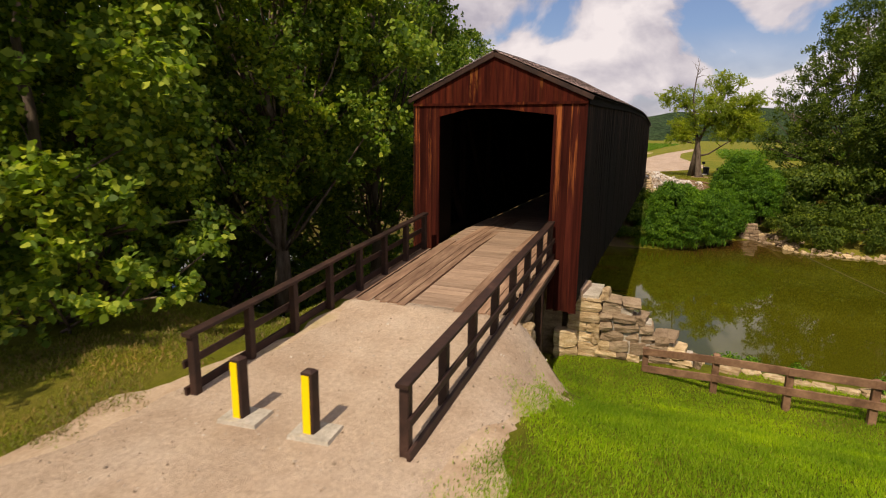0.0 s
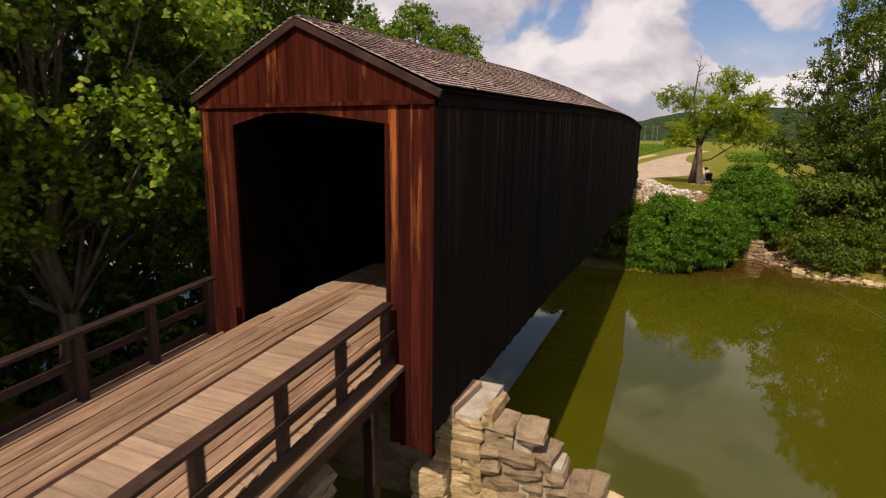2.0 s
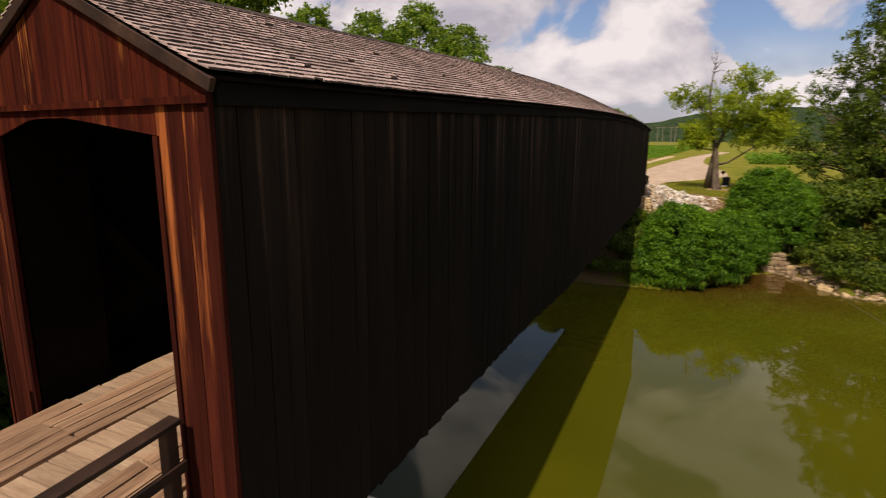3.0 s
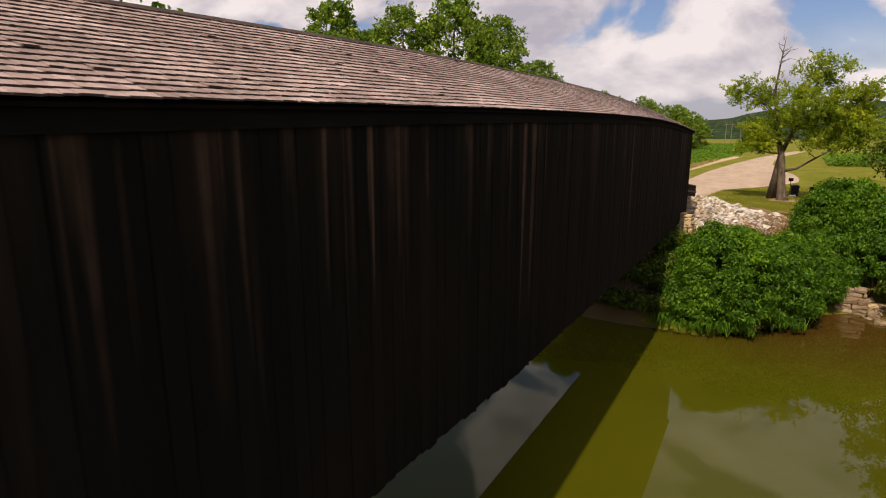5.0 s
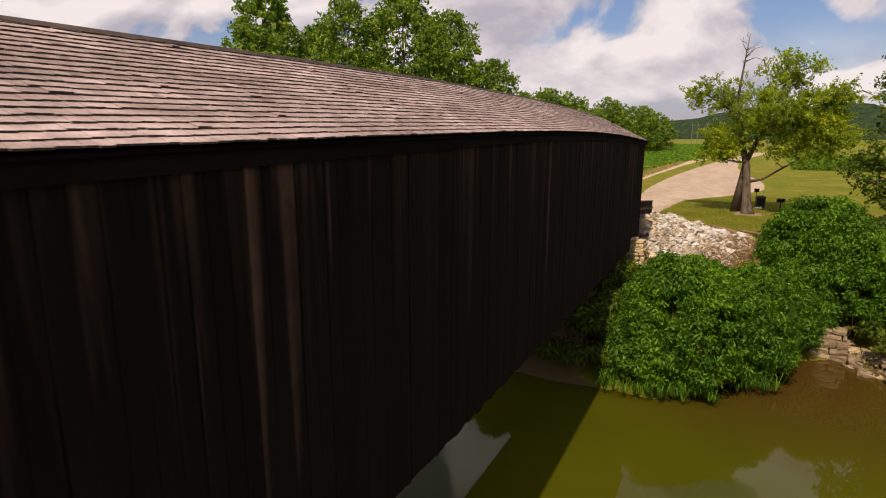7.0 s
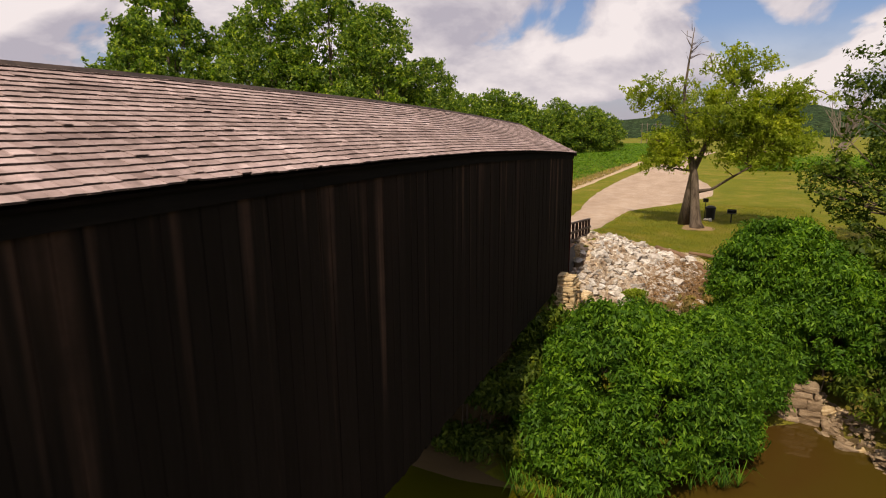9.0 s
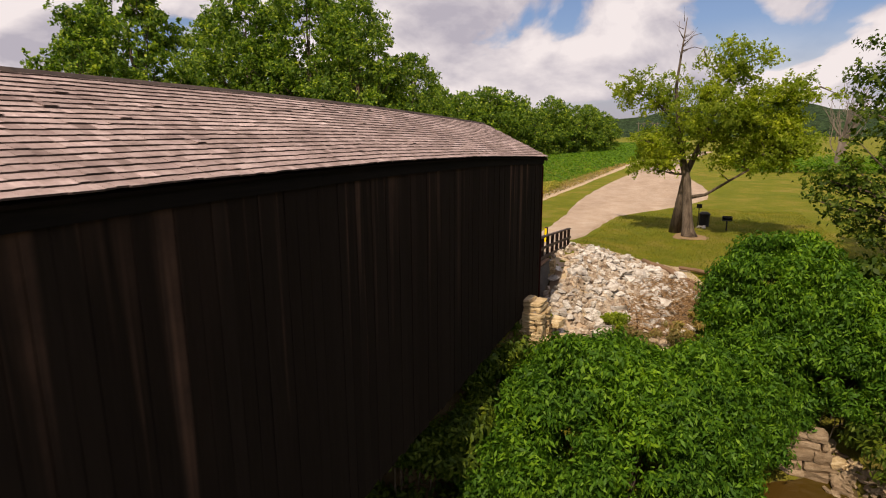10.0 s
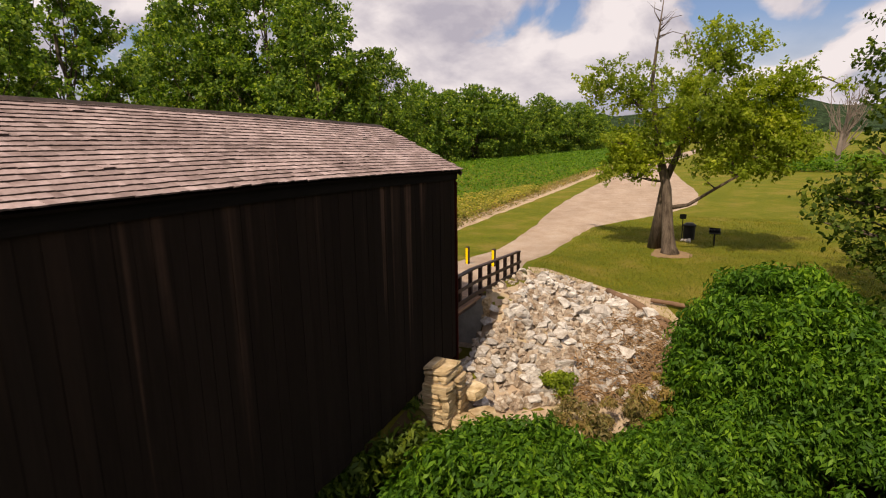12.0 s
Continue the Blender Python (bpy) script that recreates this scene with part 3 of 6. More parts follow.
def land(x, y):
    """Height of the ground."""
    x, y = np.asarray(x, float), np.asarray(y, float)
    # near bank
    lawn = -0.2 - 2.1 * sm(5.6, 14.2, y) + 0.03 * wob(x, y, 0.9)
    left = -0.22 - 0.5 * sm(7, 11, y) - 2.2 * sm(10, 15, y) + 0.07 * wob(x, y, 0.7)
    ramp_z = deck_z(np.minimum(y, 10.0))
    fade = 1 - sm(10.1, 11.3, y)
    ramp_z = lawn + (ramp_z - lawn) * fade
    near = np.where(x > -3.9, ramp_z + (lawn - ramp_z) * sm(-2.25, -0.7, x), ramp_z + (left - ramp_z) * sm(5.95, 7.6, -x))
    hollow = sm(10.1, 11.0, y) * sm(-7.6, -6.2, x) * sm(1.75, 2.15, -x)
    near = near * (1 - hollow) + np.minimum(near, -2.5) * hollow
    near_edge = 15.9 - 1.0 * sm(-7, -10, x) + 0.25 * wob(x, y, 0.5)
    bed = -6.2
    h = near + (bed - near) * sm(0.0, 1.6, y - near_edge)
    # far bank
    e = np.interp(x, EDGE_X, EDGE_Y)
    d = y - e
    flat = -1.12 + 0.03 * wob(x, y, 0.25)
    road = deck_z(np.maximum(y, 57.2))
    side = np.abs(x + 3.9)
    under = 1 - sm(-1.88, -1.78, x)      # below the timber approach
    climb = sm(60.55, 60.85, y) * under + sm(55.5, 63.5, y) * (1 - under)
    crest = flat + (road - flat) * (1 - sm(2.2, 6.2, side)) * climb
    dip = (1 - sm(-1.8, -0.4, x)) * sm(54.5, 56.5, y) * (1 - sm(60.55, 60.85, y) * under - (1 - under) * sm(59.6, 61.6, y)) * sm(6.4, 5.6, -x)
    crest = crest - 0.85 * dip
    run = 3.5 + 12.5 * sm(-2.8, 0.2, x) - 4.0 * sm(6, 9, x)
    rise = np.clip(d / run, 0, 1)
    far = -5.35 + (crest + 5.35) * (0.35 * np.sqrt(rise) + 0.65 * sm(0, 1, rise))
    far = np.where(d > 0, far, -5.35 + 0.6 * np.clip(d, -1.5, 0))
    return np.where(y > 33, np.maximum(far, bed), h)


def sheet(name, xs, ys, height, mat, lift=0.0):
    gx, gy = np.meshgrid(xs, ys)
    gz = height(gx, gy) + lift
    nx = len(xs)
    me = bpy.data.meshes.new(name)
    verts = np.stack([gx, gy, gz], -1).reshape(-1, 3)
    faces = [(j * nx + i, j * nx + i + 1, (j + 1) * nx + i + 1, (j + 1) * nx + i) for j in range(len(ys) - 1) for i in range(nx - 1)]
    me.from_pydata(verts.tolist(), [], faces)
    me.materials.append(mat)
    me.shade_smooth()
    return me


gxs = np.concatenate([[-1500, -700, -300, -150, -90], np.linspace(-60, -14, 24), np.arange(-13, 18, 0.35), np.linspace(18.5, 60, 20), [90, 150, 300, 700, 1500]])
gys = np.concatenate([[-300, -120, -60, -30], np.arange(-15, 0, 1.5), np.arange(0, 17.8, 0.3), np.linspace(18, 44, 9), np.arange(45, 76, 0.4), np.linspace(77, 130, 28), [150, 180, 220, 280, 380, 550, 800, 1200, 2200]])
ground = new("ground", sheet("ground", gxs, gys, land, M_GROUND))
tagged(ground, "grassy river banks with bare earth on the slopes", "ground", kind="structure")

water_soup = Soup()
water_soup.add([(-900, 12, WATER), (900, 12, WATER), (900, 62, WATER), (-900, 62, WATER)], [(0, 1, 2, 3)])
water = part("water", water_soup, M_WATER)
tagged(water, "still murky olive green creek water", "water", kind="structure")


def strip(name, rows, mat, lift, seed, cols=14, ragged=0.22):
    """A road: rows of (y, left x, right x), with ragged edges, draped on the ground."""
    rng = np.random.default_rng(seed)
    ry, rl, rr = zip(*rows)
    ys, y = [], ry[0]
    while y < ry[-1]:
        ys.append(y)
        y += 0.3 if y < 12 else (0.5 if y < 110 else 6)
    ys = np.array(ys + [ry[-1]])
    L, R = np.interp(ys, ry, rl), np.interp(ys, ry, rr)
    k = np.convolve(rng.normal(0, ragged, len(ys) + 2), [0.3, 0.4, 0.3], "valid")
    k2 = np.convolve(rng.normal(0, ragged, len(ys) + 2), [0.3, 0.4, 0.3], "valid")
    L, R = L + k, R + k2
    verts, faces = [], []
    for i, yy in enumerate(ys):
        for c in range(cols):
            x = L[i] + (R[i] - L[i]) * c / (cols - 1)
            edge = min(c, cols - 1 - c)
            verts.append((x, yy, float(land(x, yy)) + (lift if edge else -0.03)))
    for i in range(len(ys) - 1):
        for c in range(cols - 1):
            a = i * cols + c
            faces.append((a, a + 1, a + cols + 1, a + cols))
    me = bpy.data.meshes.new(name)
    me.from_pydata(verts, [], faces)
    me.materials.append(mat)
    me.shade_smooth()
    return new(name, me)


tagged(strip("shoulder_near", [(-40, -8.6, 0.4), (-5, -8.3, 0.1), (3.5, -7.2, -0.95), (5.5, -6.9, -0.95), (7.0, -6.3, -0.95), (8.5, -5.9, -0.8), (9.8, -5.7, -0.75), (10.6, -5.6, -1.2)], M_SOIL, 0.016, 5, 24),
       "bare tan earth along the gravel road", "verge", kind="structure")
tagged(strip("rubble_bed", [(56.2, -1.9, 1.2), (58, -1.9, 3.4), (61, -1.8, 5.0), (64, -1.7, 5.3), (66.8, -1.7, 4.2), (68, -1.9, -1.0)], M_SOIL, 0.02, 6, 20),
       "bare tan earth under the rubble", "earth", kind="structure")
tagged(strip("field_verge", [(79, -12.5, -10.4), (90, -11.6, -9.9), (110, -11.0, -8.8), (150, -9.6, -7.2), (190, -6.5, -4.0)], M_SOIL, 0.07, 7, 10, 0.15),
       "dry tan strip between field and road", "verge", kind="structure")
tagged(strip("tree_foot", [(75.0, 3.7, 4.6), (75.5, 3.1, 5.6), (76.2, 2.9, 5.4), (76.9, 3.0, 4.7), (77.4, 3.3, 4.2)], M_BARE, 0.03, 9, 10, 0.3),
       "worn bare earth round the lone tree's foot", "earth", kind="structure")
tagged(strip("road_near", [(-40, -7.5, -0.3), (-5, -7.2, -0.6), (3.5, -6.6, -1.25), (5.5, -6.3, -1.35), (7.5, -5.75, -1.5), (8.8, -5.7, -1.25), (9.6, -5.7, -1.2), (10.35, -5.7, -1.75)], M_GRAVEL, 0.035, 3, 22),
       "pale tan gravel road running up to the bridge", "road", kind="structure")
tagged(strip("road_far", [(60.5, -5.7, -2.1), (66, -5.7, -2.1), (70, -5.6, -2.6), (76, -5.5, -2.2), (84, -5.6, -1.4), (88, -6.0, 0.6), (93, -6.3, 3.6), (100, -6.4, 6.2), (112, -6.2, 6.6), (125, -5.6, 5.0), (150, -3.8, 3), (190, 0, 4), (260, 9, 13)], M_GRAVELGREY, 0.10, 4, 20, 0.07),
       "pale gravel road leaving the far end of the bridge", "road", kind="structure")

# ---- covered bridge ----
XL, XR, XC, Y0, Y1 = -6.50, -1.52, -4.01, 14.27, 57.27


def front_y(x):
    """The near portal stands slightly askew."""
    return Y0 + 0.1365 * (XR - x)


def along(y):
    return np.clip((np.asarray(y, float) - Y0) / (Y1 - Y0), 0, 1)


def eave_z(y):
    """The old bridge is bowed: its eaves rise towards two thirds of its length."""
    return np.interp(y, [14.3, 17, 20, 24, 28, 32, 37, 41, 45, 49.5, 53, 57.3], [4.70, 4.765, 4.85, 4.97, 5.08, 5.16, 5.245, 5.28, 5.27, 5.18, 5.05, 4.87])


def ridge_z(y):
    return np.interp(y, [14.3, 17, 20, 24, 28, 33, 38, 44, 48, 52, 57.5], [5.82, 5.95, 6.06, 6.22, 6.37, 6.47, 6.53, 6.51, 6.45, 6.34, 6.14])


def camber(y):
    return eave_z(y) - 4.70


bridge = thing("covered_bridge", (XC, Y0, -0.8), "long weathered dark red timber covered bridge with a shingle roof", "covered bridge")
prng = random.Random(5)


def plank_mesh(name, w, h, t, mat, rnd, notch=0.03):
    """An upright plank: uneven foot, slightly bowed faces; origin at the middle of its foot."""
    s = Soup()
    n = 5
    rings = []
    for i in range(n):
        z = h * i / (n - 1)
        dw, dx, dy = rnd.uniform(-0.004, 0.004), rnd.uniform(-0.004, 0.004), rnd.uniform(-0.005, 0.005)
        zz = z + (rnd.uniform(-notch, notch) if i == 0 else 0)
        zz2 = z + (rnd.uniform(-notch, notch) if i == 0 else 0)
        rings.append([(-w / 2 + dx - dw, -t / 2 + dy, zz), (w / 2 + dx + dw, -t / 2 + dy, zz2), (w / 2 + dx + dw, t / 2 + dy, zz2), (-w / 2 + dx - dw, t / 2 + dy, zz)])
    for i in range(n - 1):
        s.add(rings[i] + rings[i + 1], [(0, 1, 5, 4), (1, 2, 6, 5), (2, 3, 7, 6), (3, 0, 4, 7)] + ([(3, 2, 1, 0)] if i == 0 else []) + ([(4, 5, 6, 7)] if i == n - 2 else []))
    return s.mesh(name, mat)


# side wall towards the camera, board by board
BW = 0.255
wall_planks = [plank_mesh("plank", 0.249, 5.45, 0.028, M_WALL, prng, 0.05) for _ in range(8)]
wall_r = part("side_wall", (lambda s: (s.box((XR - 0.10, (Y0 + Y1) / 2, 2.0), (0.10, Y1 - Y0 - 0.2, 5.1)), s)[1])(Soup()), M_INNERSHADE, bridge)
wall_r["label"] = "dark weathered vertical board wall"
count = int((Y1 - Y0) / BW)
for i in range(count):
    y = Y0 + 0.14 + BW * i
    ob = new("plank", wall_planks[prng.randrange(8)])
    ob.parent = wall_r
    top = float(eave_z(y)) - 0.008
    bottom = float(np.interp(y, [14, 24, 29, 36, 57], [-0.62, -0.64, -0.82, -0.82, -0.70])) + prng.uniform(-0.02, 0.02)
    ob.matrix_basis = Matrix.Translation((XR - 0.02 + prng.uniform(-0.005, 0.005), y, bottom)) @ pose(0, 0, 0, 0, 0, 90) @ Matrix.Diagonal((1, 1, (top - bottom) / 5.45, 1))

s = Soup()
for i in range(count):
    y = Y0 + 0.75 + BW * i
    if y > Y1 - 0.1:
        break
    top = float(eave_z(y)) - 0.008
    s.box((XL + 0.02, y, (top + 0.52) / 2), (0.03, 0.25, top - 0.52))
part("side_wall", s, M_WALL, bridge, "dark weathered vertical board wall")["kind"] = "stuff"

# near-black strips along the top of the wall, below the eave
for k in range(9):
    ya, yb = Y0 + 0.02 + (Y1 - Y0 - 0.04) * k / 9, Y0 + 0.016 + (Y1 - Y0 - 0.04) * (k + 1) / 9
    s = Soup()
    rows = []
    for i in range(6):
        y = ya + (yb - ya) * i / 5
        e = float(eave_z(y))
        rows.append([(XR + 0.002, y, e - 0.245), (XR + 0.045, y, e - 0.245), (XR + 0.045, y, e - 0.06), (XR + 0.002, y, e - 0.06)])
    s.loft(rows)
    part("fascia_board", s, M_TRIM, bridge)

# roof: deck boards, then courses of wooden shingles
s = Soup()
NS = 44
for side, xe in ((1, XR + 0.10), (-1, XL - 0.10)):
    rows = []
    for i in range(NS):
        y = Y0 - 0.10 + (Y1 - Y0 + 0.30) * i / (NS - 1)
        off = (front_y(XC) - Y0) * (1 - i / (NS - 1)) ** 8
        offe = (front_y(xe) - Y0) * (1 - i / (NS - 1)) ** 8
        e, r = float(eave_z(y)) - 0.02, float(ridge_z(y)) - 0.02
        rows.append([(xe, y + offe, e), (XC, y + off, r), (XC, y + off, r - 0.035), (xe, y + offe, e - 0.035)])
    s.loft(rows)
roof = part("roof", s, M_INNERSHADE, bridge, "grey-brown weathered wooden shingle roof")

slope_len = math.hypot(XR + 0.12 - XC, 1.2)
COURSES = 21
bulk, bulk_left = Soup(), Soup()
singles = []
for c in range(COURSES):
    for side in (1, -1):
        y = Y0 - 0.12
        k = 0
        while y < Y1 + 0.16:
            w = prng.uniform(0.10, 0.22) if side > 0 else 0.3
            ym = y + w / 2
            f0, f1 = c / COURSES, min(1.0, (c + 1.75) / COURSES)
            xe = XC + side * (XR + 0.13 - XC)
            ez, rz = float(eave_z(ym)), float(ridge_z(ym))
            lift = prng.uniform(0.036, 0.043) if prng.random() > 0.015 else prng.uniform(0.046, 0.060)
            dy = (front_y(xe + (XC - xe) * f0) - Y0) * (1 - float(along(ym))) ** 8
            jag = prng.uniform(-0.009, 0.009)
            def at(f, h, yy):
                return (xe + (XC - xe) * f, yy + dy, ez + (rz - ez) * f + h)
            g = 0.002
            vs = [at(f0 + jag / slope_len, lift, y + g), at(f0 + jag / slope_len, lift, y + w - g), at(f1, 0.008, y + w - g), at(f1, 0.008, y + g),
                  at(f0 + jag / slope_len, lift - 0.020, y + g), at(f0 + jag / slope_len, lift - 0.020, y + w - g)]
            fs = [(0, 1, 2, 3), (4, 5, 1, 0), (4, 0, 3), (5, 2, 1)]
            if side < 0:
                fs = [tuple(reversed(q)) for q in fs]
                bulk_left.add(vs, fs)
            elif c < 7 and 25.0 < ym < 31.3 and len(singles) < 290:
                singles.append((vs, fs))
            else:
                bulk.add(vs, fs)
            y += w
def shingle_part(name, soup):
    """Shingles with dark end grain on their butts, whose colour also holds the shade on these faces."""
    p = part(name, soup, M_SHINGLE, roof)
    p.data.materials.append(M_BUTT)
    for k in range(1, len(p.data.polygons), 4):
        p.data.polygons[k].material_index = 1
    return p


ob = shingle_part("shingles", bulk)
ob["kind"] = "stuff"
ob = shingle_part("shingles", bulk_left)
ob["kind"] = "stuff"
for vs, fs in singles:
    t = Soup()
    t.add(vs, fs)
    shingle_part("shingle", t)
s = Soup()
for i in range(NS - 1):
    ya, yb = (Y0 - 0.1 + (Y1 - Y0 + 0.28) * j / (NS - 1) for j in (i, i + 1))
    oa, obb = ((front_y(XC) - Y0) * (1 - j / (NS - 1)) ** 8 for j in (i, i + 1))
    for sd in (-1, 1):
        za, zb = float(ridge_z(ya)) + 0.02, float(ridge_z(yb)) + 0.02
        s.add([(XC, ya + oa, za + 0.03), (XC, yb + obb, zb + 0.03), (XC + sd * 0.11, yb + obb, zb - 0.035), (XC + sd * 0.11, ya + oa, za - 0.035)], [(0, 1, 2, 3) if sd < 0 else (3, 2, 1, 0)])
part("ridge_cap", s, M_BUTT, roof)

# portals
def portal(y_of, face, name, skew):
    """Planked gable end with a wide opening; face is -1 for the near one, 1 for the far one."""
    yref = Y0 if face < 0 else Y1
    ez, rz = float(eave_z(yref)), float(ridge_z(yref))
    ob = part(name, (lambda q: (q.beam((XL + 0.15, y_of(XL) - face * 0.12, ez - 0.12), (XR - 0.15, y_of(XR) - face * 0.12, ez - 0.12), 0.2, 0.22), q)[1])(Soup()), M_INNERSHADE, bridge)
    ob["label"] = "weathered red planked portal with a dark opening"
    rnd = random.Random(11 if face < 0 else 12)
    OL, OR = XL + 0.80, XR - 0.79

    def lintel(x):
        return float(np.interp(x, [OL, OL + 0.95, OL + 1.75, OR], [4.17, 4.38, 4.38, 4.20]))

    def plank(xa, xb, za0, za1, zb0, zb1, out, t=0.028, mat=M_PORTAL, nm="plank", lab=""):
        q = Soup()
        g = 0.0015
        ya, yb = y_of(xa) + face * out, y_of(xb) + face * out
        d = -face * t
        vs = [(xa + g, ya, za0), (xb - g, yb, zb0), (xb - g, yb, zb1), (xa + g, ya, za1), (xa + g, ya + d, za0), (xb - g, yb + d, zb0), (xb - g, yb + d, zb1), (xa + g, ya + d, za1)]
        fs = [(0, 1, 2, 3), (7, 6, 5, 4), (0, 4, 5, 1), (1, 5, 6, 2), (2, 6, 7, 3), (3, 7, 4, 0)]
        if face > 0:
            fs = [tuple(reversed(f)) for f in fs]
        # own origin, so that the grain of each plank differs
        o = Vector(((xa + xb) / 2, (ya + yb) / 2, za0))
        q.add([tuple(Vector(v) - o) for v in vs], fs)
        p = part(nm, q, mat, ob, lab)
        p.location = o
        return p

    def gable(x):
        return ez - 0.12 + (rz - ez) * (1 - abs(x - XC) / (XR - XC))

    foot = -0.9
    # side posts, clad with upright planks
    for xa, xb, n in ((XL, OL, 4), (OR, XR, 4)):
        for i in range(n):
            a, b = xa + (xb - xa) * i / n, xa + (xb - xa) * (i + 1) / n
            plank(a, b, foot + rnd.uniform(-.03, .03), 4.52, foot + rnd.uniform(-.03, .03), 4.52, 0.02 + rnd.uniform(0, 0.008), mat=M_POST)
    # header boards over the opening
    n = 12
    for i in range(n):
        a, b = OL + (OR - OL) * i / n, OL + (OR - OL) * (i + 1) / n
        plank(a, b, lintel(a), 4.50, lintel(b), 4.50, 0.018)
    # gable planks
    x = XL + 0.02
    while x < XR - 0.02:
        b = min(XR - 0.02, x + rnd.uniform(0.17, 0.28))
        plank(x, b, 4.50, max(4.52, gable(x)), 4.50, max(4.52, gable(b)), 0.045 + rnd.uniform(0, 0.008))
        x = b
    # trim: ledger, rakes, corner and opening boards
    plank(XL - 0.01, XR + 0.01, 4.465, 4.53, 4.465, 4.53, 0.075, 0.03, M_PORTAL, "ledger")
    for sd, xe in ((-1, XL - 0.14), (1, XR + 0.14)):
        q = Soup()
        a = Vector((xe, y_of(xe) + face * 0.10, ez - 0.105))
        b = Vector((XC, y_of(XC) + face * 0.10, rz - 0.075))
        q.beam(a, b, 0.05, 0.115, 0.006)
        part("rake_board", q, M_RAIL, ob)
    plank(XR - 0.06, XR + 0.012, foot, 4.55, foot, 4.55, 0.05, 0.05, M_POST, "corner_board")
    plank(XL - 0.012, XL + 0.06, foot, 4.55, foot, 4.55, 0.05, 0.05, M_POST, "corner_board")
    plank(OR - 0.05, OR + 0.03, 0.3, lintel(OR), 0.3, lintel(OR), 0.045, 0.06, M_POST, "jamb")
    plank(OL - 0.03, OL + 0.05, 0.3, lintel(OL), 0.3, lintel(OL), 0.045, 0.06, M_POST, "jamb")
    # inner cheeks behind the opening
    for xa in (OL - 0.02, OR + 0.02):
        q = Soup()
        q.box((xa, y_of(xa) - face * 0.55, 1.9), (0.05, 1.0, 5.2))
        part("cheek", q, M_INNERSHADE, ob)
    return ob


portal(front_y, -1, "portal", True)
portal(lambda x: Y1, 1, "portal", False)

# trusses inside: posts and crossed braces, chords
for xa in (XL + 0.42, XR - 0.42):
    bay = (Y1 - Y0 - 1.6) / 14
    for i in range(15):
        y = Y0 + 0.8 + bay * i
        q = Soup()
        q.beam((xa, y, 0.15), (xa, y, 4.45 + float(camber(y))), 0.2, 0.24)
        part("truss_post", q, M_INNERSHADE, bridge)
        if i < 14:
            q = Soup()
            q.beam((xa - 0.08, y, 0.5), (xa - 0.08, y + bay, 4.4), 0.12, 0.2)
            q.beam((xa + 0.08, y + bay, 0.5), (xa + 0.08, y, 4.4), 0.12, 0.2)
            part("cross_brace", q, M_INNERSHADE, bridge)
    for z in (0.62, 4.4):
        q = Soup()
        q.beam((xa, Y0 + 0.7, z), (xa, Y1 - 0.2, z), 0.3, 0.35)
        part("chord", q, M_INNERSHADE, bridge)
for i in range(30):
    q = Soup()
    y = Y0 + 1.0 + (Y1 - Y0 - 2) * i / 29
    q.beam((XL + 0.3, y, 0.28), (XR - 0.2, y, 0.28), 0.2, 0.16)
    part("floor_beam", q, M_INNERSHADE, bridge)
q = Soup()
y = 19.6
while y < Y1 + 0.1:
    q.box((XC, y, 0.385 + prng.uniform(-0.006, 0.006)), (3.9, 0.225, 0.07))
    y += 0.235
part("floor_planks", q, M_DECK, bridge)["kind"] = "stuff"


# ---- stones ----
def rock_mesh(name, rnd, mat, box=True):
    """A unit stone: a rough block with worn corners, or a broken lump."""
    bm = bmesh.new()
    if box:
        bmesh.ops.create_cube(bm, size=1.0)
        bmesh.ops.subdivide_edges(bm, edges=bm.edges, cuts=1, use_grid_fill=True)
        for v in bm.verts:
            far = sum(abs(q) > 0.4 for q in v.co)
            v.co *= (1.0, 0.98, 0.93, 0.83)[far] * rnd.uniform(0.94, 1.05)
            v.co += Vector((rnd.uniform(-0.05, 0.05), rnd.uniform(-0.05, 0.05), rnd.uniform(-0.05, 0.05)))
        bmesh.ops.triangulate(bm, faces=bm.faces)
        me = bpy.data.meshes.new(name)
        bm.to_mesh(me)
        bm.free()
        me.materials.append(mat)
        return me
    for _ in range(11):
        d = Vector((rnd.gauss(0, 1), rnd.gauss(0, 1), rnd.gauss(0, 1))).normalized()
        m = max(abs(d.x), abs(d.y), abs(d.z))
        bm.verts.new(d * 0.5 * rnd.uniform(0.85, 1.1) / (m ** 0.45))
    out = bmesh.ops.convex_hull(bm, input=bm.verts)
    bmesh.ops.delete(bm, geom=[v for v in out["geom_interior"] if isinstance(v, bmesh.types.BMVert)], context="VERTS")
    me = bpy.data.meshes.new(name)
    bm.to_mesh(me)
    bm.free()
    me.materials.append(mat)
    return me


srnd = random.Random(77)
BLOCKS = [rock_mesh("block", srnd, M_STONE) for _ in range(8)]
GREYBLOCKS = [rock_mesh("block", srnd, M_STONEGREY) for _ in range(8)]
BROWNLUMPS = [rock_mesh("rock", srnd, M_STONEGREY, False) for _ in range(8)]
LUMPS = [rock_mesh("rock", srnd, M_RUBBLE, False) for _ in range(12)]


def place(me, name, parent, at, size, turn=(0, 0, 0)):
    ob = new(name, me)
    ob.parent = parent
    ob.matrix_parent_inverse = parent.matrix_basis.inverted()
    ob.matrix_basis = pose(*at, *turn) @ Matrix.Diagonal((*size, 1))
    return ob


